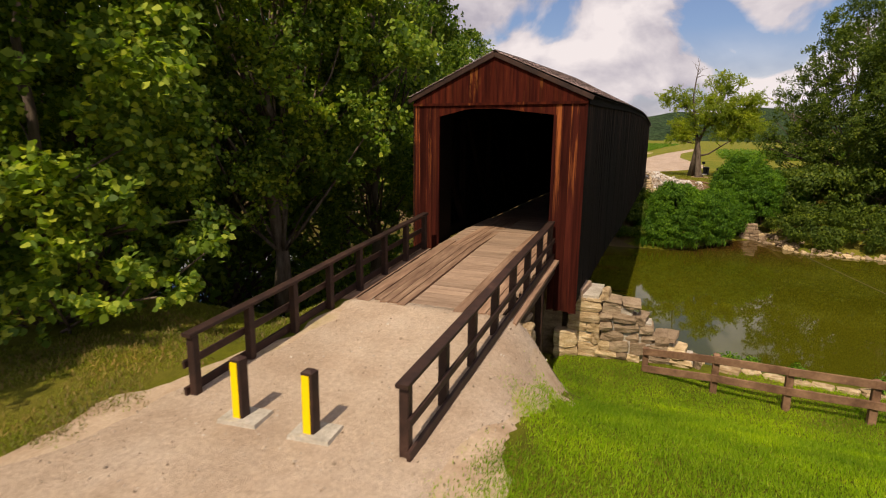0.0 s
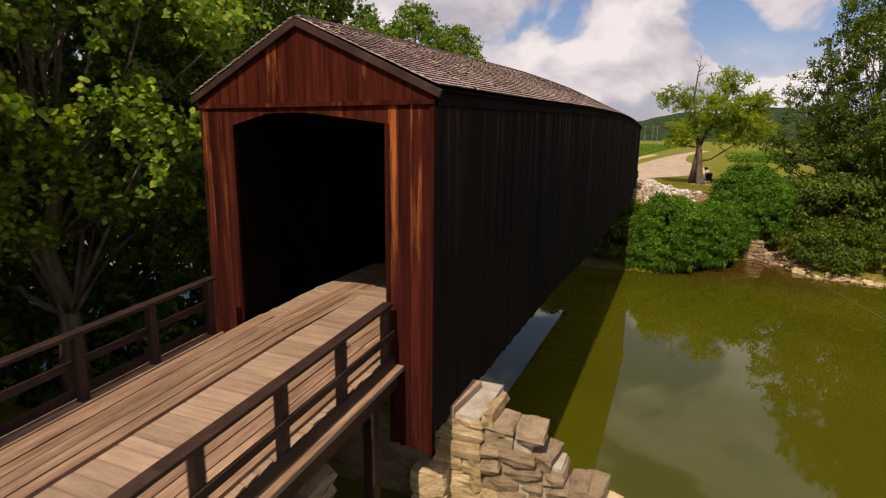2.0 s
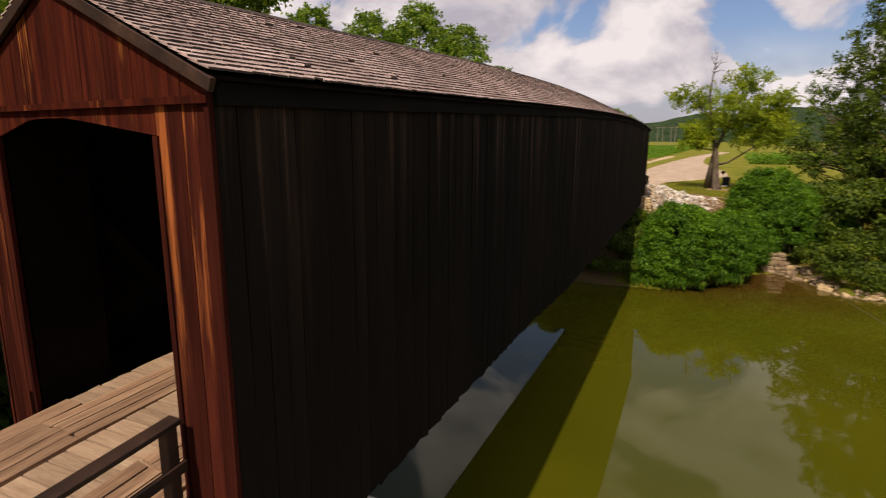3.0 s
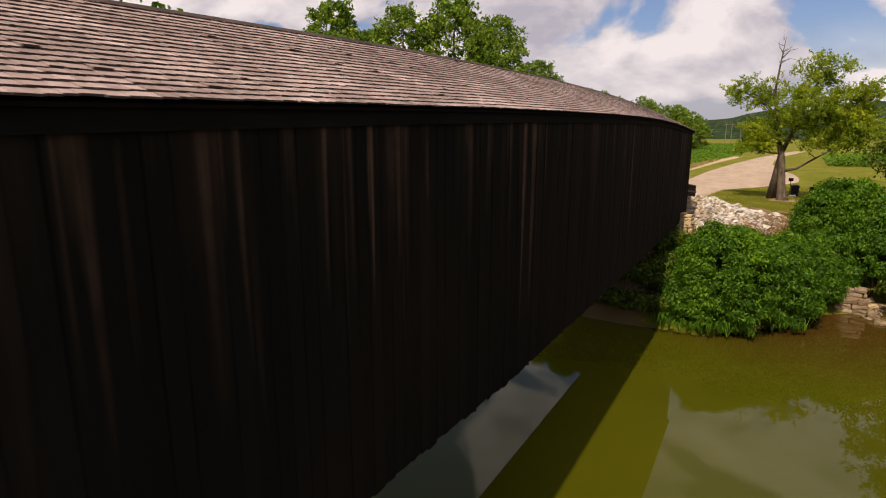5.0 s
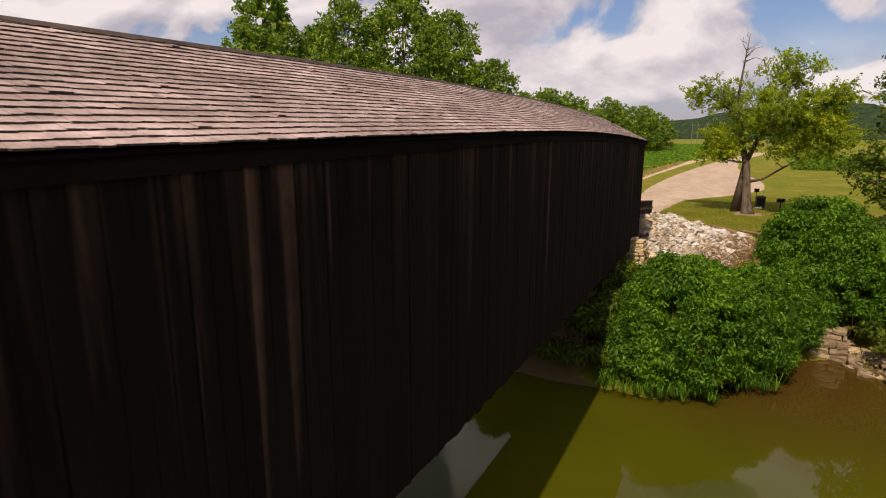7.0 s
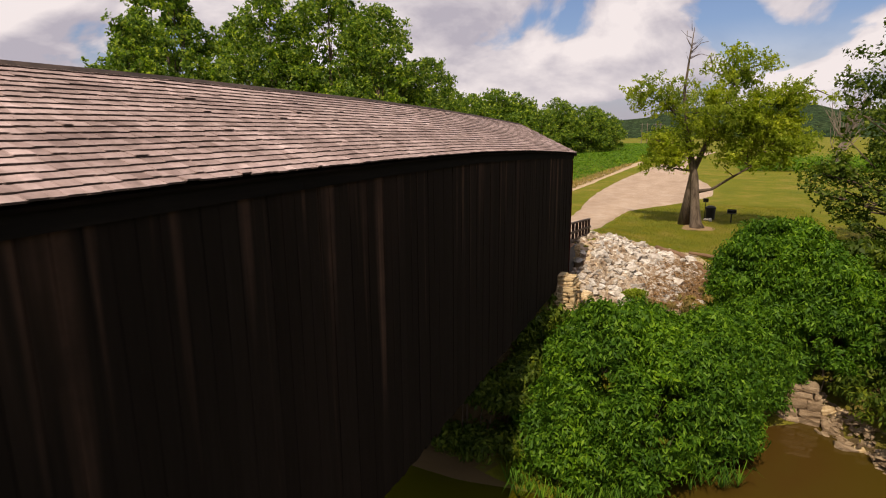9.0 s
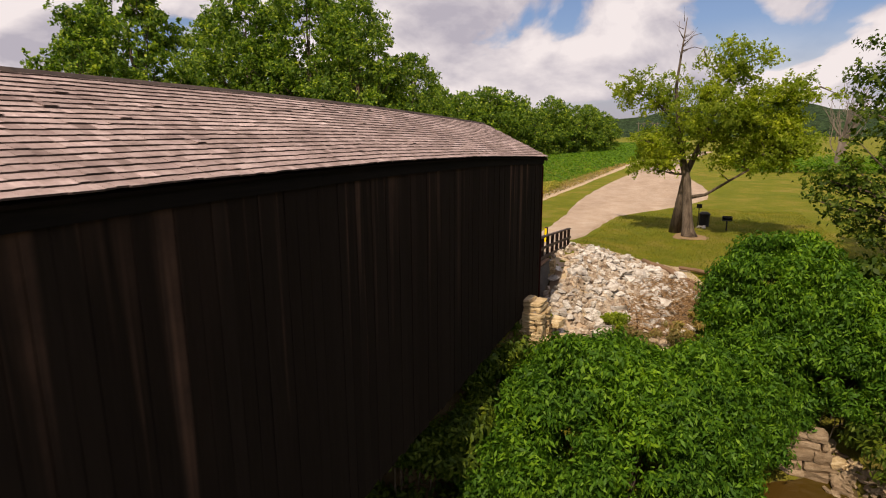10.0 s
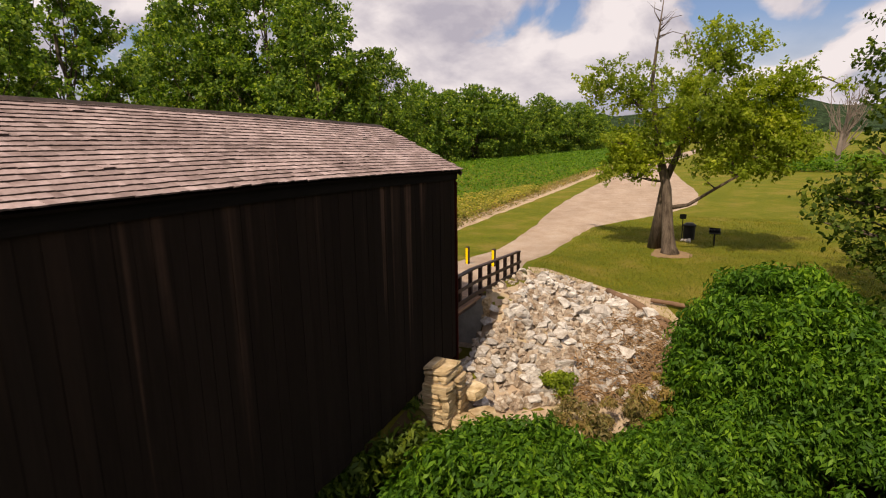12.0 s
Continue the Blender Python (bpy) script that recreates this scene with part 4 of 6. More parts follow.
def masonry(parent, x0, x1, y0, y1, z0, z1, course=0.28, length=0.55, meshes=BLOCKS, ragged=0.0):
    """Courses of rough blocks that fill a box; joints stay open and the faces uneven."""
    z = z0
    while z < z1 - 0.05:
        h = min(course * srnd.uniform(0.8, 1.2), z1 - z)
        if z1 - z - h < 0.1:
            h = z1 - z
        x = x0
        while x < x1 - 0.04:
            w = min(length * srnd.uniform(0.6, 1.4), x1 - x)
            if x1 - x - w < 0.15:
                w = x1 - x
            dy = srnd.uniform(-0.03, 0.03)
            place(meshes[srnd.randrange(len(meshes))], "block", parent, (x + w / 2, (y0 + y1) / 2 + dy, z + h / 2), (w * 1.04, (y1 - y0) * srnd.uniform(0.97, 1.05), h * 1.06), (srnd.uniform(-3, 3), srnd.uniform(-4, 4), srnd.uniform(-6, 6)))
            x += w
        z += h


# near abutment beside and under the portal, with its stepped wing wall
ab = thing("stone_abutment", (-1.5, 15.4, -2.6), "cream limestone block abutment carrying the bridge end", "abutment")
core = Soup()
core.box((-4.0, 15.75, -2.85), (4.0, 1.1, 4.6))
part("core", core, M_STONEGREY, ab)
masonry(ab, -2.15, -1.50, 14.75, 15.35, -2.7, -1.62, 0.34, 0.7)
masonry(ab, -1.80, -0.92, 15.0, 15.6, -2.8, -0.66, 0.29, 0.62)
masonry(ab, -1.80, -0.92, 15.6, 16.6, -2.8, -0.66, 0.29, 0.9)
masonry(ab, -6.6, -5.9, 15.2, 16.4, -2.9, -0.5, 0.27, 0.5)
q = Soup()
q.beam((-1.60, 15.05, -0.56), (-1.50, 16.2, -0.56), 0.28, 0.22)
part("timber_block", q, M_DECK, ab, "short pale squared timber")
q = Soup()
q.box((-1.42, 15.8, -1.75), (0.80, 1.4, 2.3))
part("mortar", q, M_CONCRETE, ab)
wing = thing("wing_wall", (0.2, 15.4, -2.6), "stepped grey rubble limestone wall running down to the water", "stone wall")
WING_X, WING_TOP = [-0.92, -0.1, 0.12, 0.35, 0.65, 1.0, 1.35, 1.6], [-0.66, -0.78, -1.04, -1.33, -1.48, -1.65, -1.96, -2.2]
z = -2.75
while z < -0.62:
    h = srnd.uniform(0.19, 0.34)
    end = float(np.interp(-(z + h), [-t for t in WING_TOP], WING_X)) + 0.12
    x = -0.92 - srnd.uniform(0, 0.1)
    while x < end - 0.08:
        w = min(srnd.uniform(0.30, 0.72), end - x + 0.05)
        grey = srnd.random() < (0.35 if z < -1.9 else 0.75)
        place((GREYBLOCKS if grey else BLOCKS)[srnd.randrange(8)], "block", wing, (x + w / 2, 15.4 + 0.08 * x + srnd.uniform(-.05, .04), z + h / 2), (w * 1.05, 0.72 * srnd.uniform(0.92, 1.1), h * srnd.uniform(1.0, 1.15)), (srnd.uniform(-4, 4), srnd.uniform(-6, 6), srnd.uniform(-9, 9)))
        x += w
    z += h
for x0, top in ((-0.66, -0.66), (-0.18, -0.72), (0.85, -1.55)):
    place(GREYBLOCKS[srnd.randrange(8)], "capstone", wing, (x0, 15.4 + 0.08 * x0, top - 0.04), (srnd.uniform(0.42, 0.55), 0.8, 0.17), (srnd.uniform(-5, 5), srnd.uniform(-2, 6), srnd.uniform(-12, 12)))
q = Soup()
for x0, top in ((-0.8, -0.85), (-0.3, -1.2), (0.3, -1.6), (0.8, -2.0)):
    q.box((x0 + 0.3, 15.42 + 0.08 * x0, (top - 2.8) / 2), (0.75, 0.5, top + 2.8))
part("mortar", q, M_CONCRETE, wing)
# pale edging stones along the bank
edging = thing("stone_edging", (3.5, 15.3, -2.4), "row of pale flat stones along the bank", "edging")
for i in range(16):
    x = 2.35 + 0.52 * i
    place(BLOCKS[srnd.randrange(8)], "stone", edging, (x, 15.42 - 0.03 * i + srnd.uniform(-.06, .06), float(land(x, 15.4)) + srnd.uniform(-0.04, 0.03)), (srnd.uniform(0.40, 0.60), srnd.uniform(0.32, 0.5), 0.18), (srnd.uniform(-6, 6), srnd.uniform(-5, 5), srnd.uniform(-25, 25)))
# retaining wall at the head of the ramp and pier under the approach
ret = thing("retaining_wall", (-3.8, 10.4, -2.5), "pale stone wall holding the end of the gravel ramp", "stone wall")
masonry(ret, -5.95, -1.78, 10.15, 10.6, -2.6, -0.02, 0.30, 0.6)
masonry(ret, -7.3, -5.95, 10.3, 11.5, -2.2, -0.45, 0.26, 0.5)
pier = thing("stone_pier", (-3.9, 12.5, -2.6), "grey limestone pier under the timber approach", "pier")
masonry(pier, -5.7, -2.35, 12.2, 12.9, -2.7, -0.55, 0.30, 0.6, GREYBLOCKS)
# far abutment
fab = thing("stone_abutment", (-1.4, 55.3, -4.5), "cream limestone abutment under the far bridge end", "abutment")
core = Soup()
core.box((-4.1, 55.6, -2.9), (3.9, 1.2, 4.6))
part("core", core, M_STONEGREY, fab)
masonry(fab, -2.15, -0.78, 54.7, 55.3, -5.2, -0.55, 0.24, 0.9)
masonry(fab, -2.1, -0.70, 55.3, 56.0, -4.2, -0.55, 0.24, 0.9)
masonry(fab, -2.1, -0.85, 54.85, 55.9, -0.55, -0.24, 0.20, 1.1)
place(BLOCKS[5], "block", fab, (-1.5, 55.2, -0.17), (0.55, 0.8, 0.12), (0, -8, -8))
for k, (x, y, z, a) in enumerate(((-0.55, 55.25, -1.75, 0.75), (-0.5, 55.1, -2.2, 0.8), (-0.2, 55.8, -1.75, 0.6), (-0.55, 56.1, -1.2, 0.55))):
    place(BLOCKS[k], "block", fab, (x, y, z), (a * 1.2, a, a * 0.5), (5 * k - 12, 6 - 3 * k, 25 * k))
q = Soup()
q.box((-1.5, 55.35, -2.6), (1.2, 0.9, 4.2))
part("mortar", q, M_CONCRETE, fab)
ret2 = thing("retaining_wall", (-3.8, 60.5, -2.5), "grey concrete wall with a pale stone edge under the far approach", "retaining wall")
q = Soup()
q.box((-3.85, 60.72, -1.25), (4.1, 0.35, 2.7))
part("face", q, M_GREYWALL, ret2, "grey weathered concrete face")
for i in range(8):
    place(BLOCKS[srnd.randrange(8)], "block", ret2, (-1.74 + srnd.uniform(-.03, .03), 60.72 + 0.02 * i, -0.05 - 0.28 * i), (0.24, 0.5, 0.31), (srnd.uniform(-4, 4), srnd.uniform(-6, 6), srnd.uniform(-9, 9)))
for i in range(7):
    place(BROWNLUMPS[i], "fallen_stone", ret2, (srnd.uniform(-3.2, -1.9), srnd.uniform(58.2, 60.2), float(land(-2.5, 59.0)) + 0.1), (0.55, 0.45, 0.4), (srnd.uniform(-30, 30), 0, srnd.uniform(0, 360)))
# low wall and rocks at the foot of the far bank
bw = thing("bank_wall", (7.9, 55.9, -5.2), "tan stone block wall at the water's edge", "stone wall")
masonry(bw, 6.9, 8.45, 55.35, 56.4, -5.5, -4.3, 0.30, 0.9, GREYBLOCKS)
masonry(bw, 7.2, 8.35, 55.55, 56.4, -4.3, -3.75, 0.27, 0.8, GREYBLOCKS)

# ---- railings ----
def railing(x, posts, label, out):
    ob = thing("railing", (x, posts[0], float(deck_z(posts[0]))), label, "railing", "bridge railings")
    for y in posts:
        q = Soup()
        z = float(deck_z(y))
        q.beam((x, y, z - 0.22), (x, y, z + 0.95), 0.13, 0.13, 0.012)
        part("post", q, M_RAIL, ob)
    ends = [posts[0] - 0.12] + [k for k in DECK_Y if posts[0] < k < posts[-1]] + [posts[-1] + 0.1]
    for name, dx, dz, w, h in (("top_rail", 0.0, 0.985, 0.17, 0.06), ("middle_rail", out * 0.09, 0.52, 0.045, 0.12), ("bottom_rail", out * 0.09, 0.09, 0.05, 0.15)):
        q = Soup()
        for a, b in zip(ends[:-1], ends[1:]):
            q.beam((x + dx, a, float(deck_z(a)) + dz), (x + dx, b, float(deck_z(b)) + dz), w, h, 0.008)
        part(name, q, M_RAIL, ob)
    return ob


near_posts = [5.5 + 1.23 * i for i in range(8)]
railing(-2.25, near_posts, "dark brown painted timber railing beside the gravel ramp", 1)
railing(-5.82, [5.74 + 1.20 * i for i in range(8)], "dark brown painted timber railing beside the shaded woods", -1)
far_posts = [57.7 + 1.03 * i for i in range(9)]
railing(-2.02, far_posts, "dark brown timber railing above the rubble slope", 1)
railing(-5.85, far_posts, "dark brown timber railing on the road's field side", -1)

# ---- bollards ----
def bollard(at, label):
    x, y = at
    z = float(land(x, y)) + 0.035
    ob = thing("bollard", (x, y, z), label, "bollard", "road bollards")
    pad = Soup()
    pad.box((x + 0.04, y + 0.03, z + 0.02), (0.60, 0.46, 0.07), pose(0, 0, 0, 0, 0, 6), 0.95)
    part("pad", pad, M_CONCRETE, ob, "pale concrete pad")
    q = Soup()
    q.beam((x, y, z), (x, y, z + 0.88), 0.17, 0.17, 0.012)
    q.box((x, y, z + 0.895), (0.15, 0.15, 0.03), None, 0.5)
    part("post", q, M_RAIL, ob)
    for dy in (-0.089, 0.089):
        q = Soup()
        q.box((x - 0.01, y + dy, z + 0.45), (0.115, 0.006, 0.80))
        part("reflector_strip", q, M_YELLOW, ob, "bright yellow reflective strip")
    return ob


for at in ((-4.70, 5.43), (-3.585, 5.46)):
    bollard(at, "square dark wooden bollard with yellow reflective strip")
for at in ((-4.80, 66.9), (-3.42, 66.7)):
    bollard(at, "square wooden bollard with yellow strip across far road")

# ---- timber approach ----
deck = thing("approach_deck", (-3.95, 12, 0.0), "sun-bleached timber plank deck leading into the bridge", "bridge deck")
drnd = random.Random(9)


def flat_plank(x0, x1, y0, y1, top, t, mat, name, parent):
    """A plank that follows the fall of the deck; own origin for its own grain."""
    q = Soup()
    o = Vector(((x0 + x1) / 2, (y0 + y1) / 2, 0))
    za, zb = float(deck_z(y0)) + top, float(deck_z(y1)) + top
    j = [drnd.uniform(-0.005, 0.005) for _ in range(4)]
    e = [drnd.uniform(-0.03, 0.03) for _ in range(4)]
    if x1 - x0 > y1 - y0:
        cs = [(x0 + e[0], y0), (x1 + e[1], y0), (x1 + e[2], y1), (x0 + e[3], y1)]
    else:
        cs = [(x0, y0 + e[0]), (x1, y0 + e[1]), (x1, y1 + e[2]), (x0, y1 + e[3])]
    vs = [(cx - o.x, cy - o.y, (za if k < 2 else zb) + j[k]) for k, (cx, cy) in enumerate(cs)]
    vs += [(a, b, c - t) for a, b, c in vs]
    q.add(vs, [(0, 1, 2, 3), (7, 6, 5, 4), (0, 4, 5, 1), (1, 5, 6, 2), (2, 6, 7, 3), (3, 7, 4, 0)])
    p = part(name, q, mat, parent)
    p.location = o
    return p


y = 9.85
while y < 19.5:
    w = drnd.uniform(0.20, 0.30)
    flat_plank(-5.58, -2.36, y, y + w - 0.02, 0.0, 0.07, M_DECK, "plank", deck)
    y += w
for y0, y1 in ((9.95, 14.55), (14.58, 19.5)):
    for i in range(4):
        x0 = -5.17 + 0.200 * i
        flat_plank(x0, x0 + 0.183, y0 + drnd.uniform(-0.05, 0.05), y1, 0.055 + drnd.uniform(0, 0.008), 0.055, M_RUNNER, "runner_plank", deck)
for y0, y1 in ((9.98, 14.5), (14.53, 19.4)):
    for i in range(4):
        x0 = -3.33 + 0.222 * i
        flat_plank(x0, x0 + 0.200, y0 + drnd.uniform(-0.05, 0.05), y1, 0.05 + drnd.uniform(0, 0.008), 0.05, M_RUNNER, "runner_plank", deck)
flat_plank(-5.52, -5.22, 9.9, 15.1, 0.05, 0.05, M_RUNNER, "runner_plank", deck)
for x in (-5.4, -3.95, -2.5):
    q = Soup()
    q.beam((x, 10.0, float(deck_z(10.0)) - 0.22), (x, 14.4, float(deck_z(14.4)) - 0.22), 0.2, 0.28)
    part("stringer", q, M_INNERSHADE, deck)
for x, sd in ((-2.17, 1), (-5.83, -1)):
    q = Soup()
    q.beam((x, 9.9, float(deck_z(9.9)) - 0.06), (x, 14.28, float(deck_z(14.28)) - 0.06), 0.30, 0.09, 0.01)
    part("ledge_plank", q, M_RUNNER, deck, "weathered brown ledge plank outside the railing")
    q = Soup()
    q.beam((x, 10.0, float(deck_z(10)) - 0.26), (x, 14.25, float(deck_z(14.25)) - 0.26), 0.12, 0.28, 0.01)
    part("edge_beam", q, M_RAIL, deck)
for y in (13.9,):
    for x in (-2.4, -5.85):
        q = Soup()
        q.beam((x, y, -2.6), (x, y, 0.1), 0.2, 0.2)
        part("support_post", q, M_RAIL, deck)
fdeck = thing("approach_deck", (-3.95, 58.6, 0.0), "short timber deck at the bridge's far end", "bridge deck")
y = 57.3
while y < 60.9:
    w = drnd.uniform(0.20, 0.30)
    flat_plank(-5.7, -2.1, y, y + w - 0.012, 0.02, 0.07, M_DECK, "plank", fdeck)
    y += w
for x in (-5.6, -2.1):
    q = Soup()
    q.beam((x, 57.3, float(deck_z(57.3)) - 0.2), (x, 60.3, float(deck_z(60.3)) - 0.2), 0.2, 0.3)
    part("stringer", q, M_RAIL, fdeck)
q = Soup()
q.beam((-1.92, 57.3, float(deck_z(57.3)) - 0.04), (-1.92, 60.2, float(deck_z(60.2)) - 0.04), 0.28, 0.08)
part("ledge_plank", q, M_RUNNER, fdeck)

# ---- rail fence along the lawn ----
lf = thing("rail_fence", (0.3, 14.4, -2.3), "low weathered two-rail wooden fence above the water", "fence")
FP = [(0.30, 14.55), (1.87, 13.82), (3.31, 13.44), (4.84, 13.28), (6.4, 13.15), (7.95, 13.0), (9.5, 12.9)]
for i, (x, y) in enumerate(FP):
    z = float(land(x, y))
    q = Soup()
    h = 0.62 if i == 0 else 0.98
    q.beam((x, y, z - 0.15), (x + drnd.uniform(-.02, .02), y, z + h), 0.15, 0.15, 0.012)
    q.box((x, y, z + h + 0.012), (0.14, 0.14, 0.03), None, 0.6)
    part("post", q, M_FENCE, lf)
RZ = [-1.74, -1.42, -1.31, -1.26, -1.24, -1.22, -1.20]
for k in range(len(FP) - 1):
    (xa, ya), (xb, yb) = FP[k], FP[k + 1]
    for dz in (0.0, -0.46):
        q = Soup()
        q.beam((xa - 0.05, ya - 0.10, RZ[k] + dz), (xb + 0.05, yb - 0.10, RZ[k + 1] + dz), 0.05, 0.18, 0.008)
        part("rail", q, M_FENCE, lf)

# ---- rubble slope ----
heap = thing("rubble_slope", (1.2, 61.5, -1.2), "slope of pale broken limestone rubble below the road", "rubble")


def on_rubble(x, y):
    lo = np.interp(x, [-1.9, -0.5, 1.0, 4.0, 4.8], [56.3, 56.6, 57.6, 59.8, 61.5])
    hi = np.interp(x, [-1.9, 0.0, 2.0, 4.2, 4.8], [66.2, 66.4, 66.6, 64.2, 62.5])
    return lo < y < hi


taken = 0
while taken < 280:
    x, y = srnd.uniform(-1.85, 4.8), srnd.uniform(56.4, 66.6)
    if not on_rubble(x, y) or (x < -0.9 and y > 59.8 and srnd.random() < 0.9):
        continue
    a = srnd.uniform(0.30, 0.54) if srnd.random() < 0.90 else srnd.uniform(0.55, 0.78)
    place(LUMPS[srnd.randrange(12)], "rock", heap, (x, y, float(land(x, y)) + 0.08 + a * 0.22), (a * srnd.uniform(0.8, 1.3), a, a * srnd.uniform(0.5, 0.75)), (srnd.uniform(-25, 25), srnd.uniform(-25, 25), srnd.uniform(0, 360)))
    taken += 1
small = Soup()
lump_data = [([v.co.copy() for v in me.vertices], [tuple(p.vertices) for p in me.polygons]) for me in LUMPS]
for _ in range(4600):
    x, y = srnd.uniform(-1.9, 4.8), srnd.uniform(56.3, 66.6)
    if not on_rubble(x, y) or (x < -0.9 and y > 59.8 and srnd.random() < 0.85) or (x > 2.4 and y < 63 and srnd.random() < 0.5):
        continue
    a = srnd.uniform(0.14, 0.38)
    m = pose(x, y, float(land(x, y)) + a * 0.15, srnd.uniform(0, 360), srnd.uniform(0, 360), srnd.uniform(0, 360)) @ Matrix.Diagonal((a * 1.2, a, a * 0.8, 1))
    vs, fs = lump_data[srnd.randrange(12)]
    small.add([tuple(m @ v) for v in vs], fs)
part("gravel", small, M_RUBBLES, heap)["kind"] = "stuff"
dry = Soup()
for _ in range(2400):
    x = srnd.uniform(1.6, 5.0)
    y = srnd.uniform(57.6, 64.0)
    if not on_rubble(x, y + 0.2) or srnd.random() > 0.25 + 0.28 * (x - 1.6) - 0.09 * (y - 59):
        continue
    z = float(land(x, y)) + srnd.uniform(0.12, 0.3)
    a = srnd.uniform(0, 6.28)
    L = srnd.uniform(0.35, 0.9)
    pts = [(x + math.cos(a) * L * k / 3 + srnd.uniform(-.05, .05), y + math.sin(a) * L * k / 3, z + 0.22 * math.sin(1.1 * k) * L) for k in range(4)]
    dry.tube(pts, [0.020, 0.016, 0.012, 0.005], 3, False)
tagged(part("dry_vines", dry, M_DRYVINE), "tangle of dry brown vines over the rubble", "vines", kind="stuff")
shore = thing("shore_rocks", (11, 50.2, -5.2), "broken brown stones along the waterline", "rocks")
for i in range(250):
    t = srnd.random() ** 1.5
    x = np.interp(t, [0, 0.45, 1], [8.6, 11.0, 19.0])
    y = np.interp(x, EDGE_X, EDGE_Y) + srnd.uniform(-0.25, 1.7 if x < 11 else 0.7)
    a = srnd.uniform(0.16, 0.42) * (1.7 if srnd.random() < 0.08 else 1)
    place(BLOCKS[srnd.randrange(8)] if srnd.random() < 0.15 else BROWNLUMPS[srnd.randrange(8)], "rock", shore, (x + srnd.uniform(-.3, .3), y, max(float(land(x, y)), WATER - 0.05) + 0.05), (a * 1.3, a, a * 0.6), (srnd.uniform(-20, 20), srnd.uniform(-20, 20), srnd.uniform(0, 360)))
for i, (a, b, r) in enumerate((((1.85, 66.4, 0.0), (4.65, 63.4, 0.0), 0.15), ((3.6, 65.9, 0), (5.1, 66.3, 0), 0.10), ((5.15, 66.2, 0), (5.15, 64.9, 0), 0.10), ((3.3, 64.9, 0), (4.9, 64.3, 0), 0.07))):
    q = Soup()
    pts = []
    for k in range(7):
        t = k / 6
        x, y = a[0] + (b[0] - a[0]) * t, a[1] + (b[1] - a[1]) * t
        pts.append((x, y + drnd.uniform(-.04, .04), float(land(x, y)) + r * 0.8 + 0.12))
    q.tube(pts, [r * drnd.uniform(0.85, 1.1) for _ in pts], 8)
    lg = part("log", q, M_LOG, smooth=True)
    tagged(lg, "weathered log lying along the rubble's upper edge", "log", "logs")
peb = Soup()
for _ in range(1000):
    x, y = srnd.uniform(-6.4, -1.0), srnd.uniform(3.4, 10.2)
    if not (-6.2 + 0.25 * max(0, y - 5.5) < x < -1.2):
        continue
    k = srnd.uniform(0.012, 0.036) * (1.8 if srnd.random() < 0.05 else 1)
    m = pose(x, y, float(land(x, y)) + 0.035 + k * 0.2, srnd.uniform(0, 360), srnd.uniform(0, 360), 0) @ Matrix.Diagonal((k * 1.3, k, k * 0.8, 1))
    vs, fs = lump_data[srnd.randrange(12)]
    peb.add([tuple(m @ v) for v in vs], fs)
tagged(part("pebbles", peb, M_RUBBLES), "loose pale pebbles scattered on the gravel", "pebbles", kind="stuff")
sill = thing("dam_crest", (12, 44, WATER - 0.1), "low dark dam crest just breaking the water", "dam", kind="structure")
q = Soup()
q.beam((10.9, 49.2, WATER - 0.12), (13.6, 36.0, WATER - 0.12), 0.16, 0.27, 0.05)
part("crest", q, M_MOSS, sill)


# ---- trees by the near end ----
grng = np.random.default_rng(8)
MAPLE = "broad dark green maple with leafy low branches"
LOW = [(-10.2, 6.5, 0.5, 0.6), (-9.8, 6.9, 1.1, 0.7), (-9.4, 7.4, 0.4, 0.55), (-9.0, 8.0, 0.9, 0.6), (-8.6, 8.5, 1.3, 0.55), (-8.3, 8.9, 1.9, 0.5), (-10.6, 6.2, 1.3, 0.7), (-9.9, 7.2, 2.0, 0.7), (-9.2, 8.1, 2.0, 0.5), (-11.2, 5.8, 0.8, 0.7), (-11.6, 5.4, 1.8, 0.8), (-10.6, 6.6, 2.8, 0.8),
       (-8.7, 6.4, 0.6, 0.55), (-9.0, 5.8, 0.9, 0.6), (-9.3, 5.2, 0.5, 0.55), (-9.6, 5.0, 1.3, 0.65), (-8.4, 7.0, 1.1, 0.5), (-8.1, 7.7, 0.6, 0.5), (-9.0, 6.3, 1.8, 0.6), (-7.9, 8.3, 1.4, 0.45), (-10.2, 4.8, 1.9, 0.7), (-9.6, 5.6, 2.5, 0.6)]
n1 = tree("maple_tree", (-11.8, 7.6, -0.4), 13.5, 3.9, 31, 0.150, 180, 420, 0.16, M_LEAFSUNLIT, MAPLE, 0.12, clump_r=0.85, lobed=True, limbs=12, group="creekside maples", extra=LOW)
# unseen copy, added out of view to shade the verge and lowest branches
copy_thing(n1, Matrix.Translation((-10.5, 0.9, -0.3)) @ pose(0, 0, 0, 0, 0, 180) @ Matrix.Scale(0.57, 4))
n2 = tree("maple_tree", (-11.8, 15.4, -2.2), 16, 4.6, 32, 0.145, 190, 430, 0.24, M_LEAFSUNLIT, MAPLE, 0.24, clump_r=0.85, lobed=True, group="creekside maples")
n3 = tree("maple_tree", (-11.4, 21.5, -3.0), 18.5, 4.4, 33, 0.165, 210, 380, 0.16, M_LEAF, MAPLE, 0.24, clump_r=0.85, group="creekside maples")
nb = tree("maple_tree", (-17.5, 12.5, -1.9), 19, 5.0, 34, 0.34, 190, 85, 0.05, M_LEAF, "tall dark green maple deeper in the woods", 0.30, clump_r=1.1, group="creekside maples")
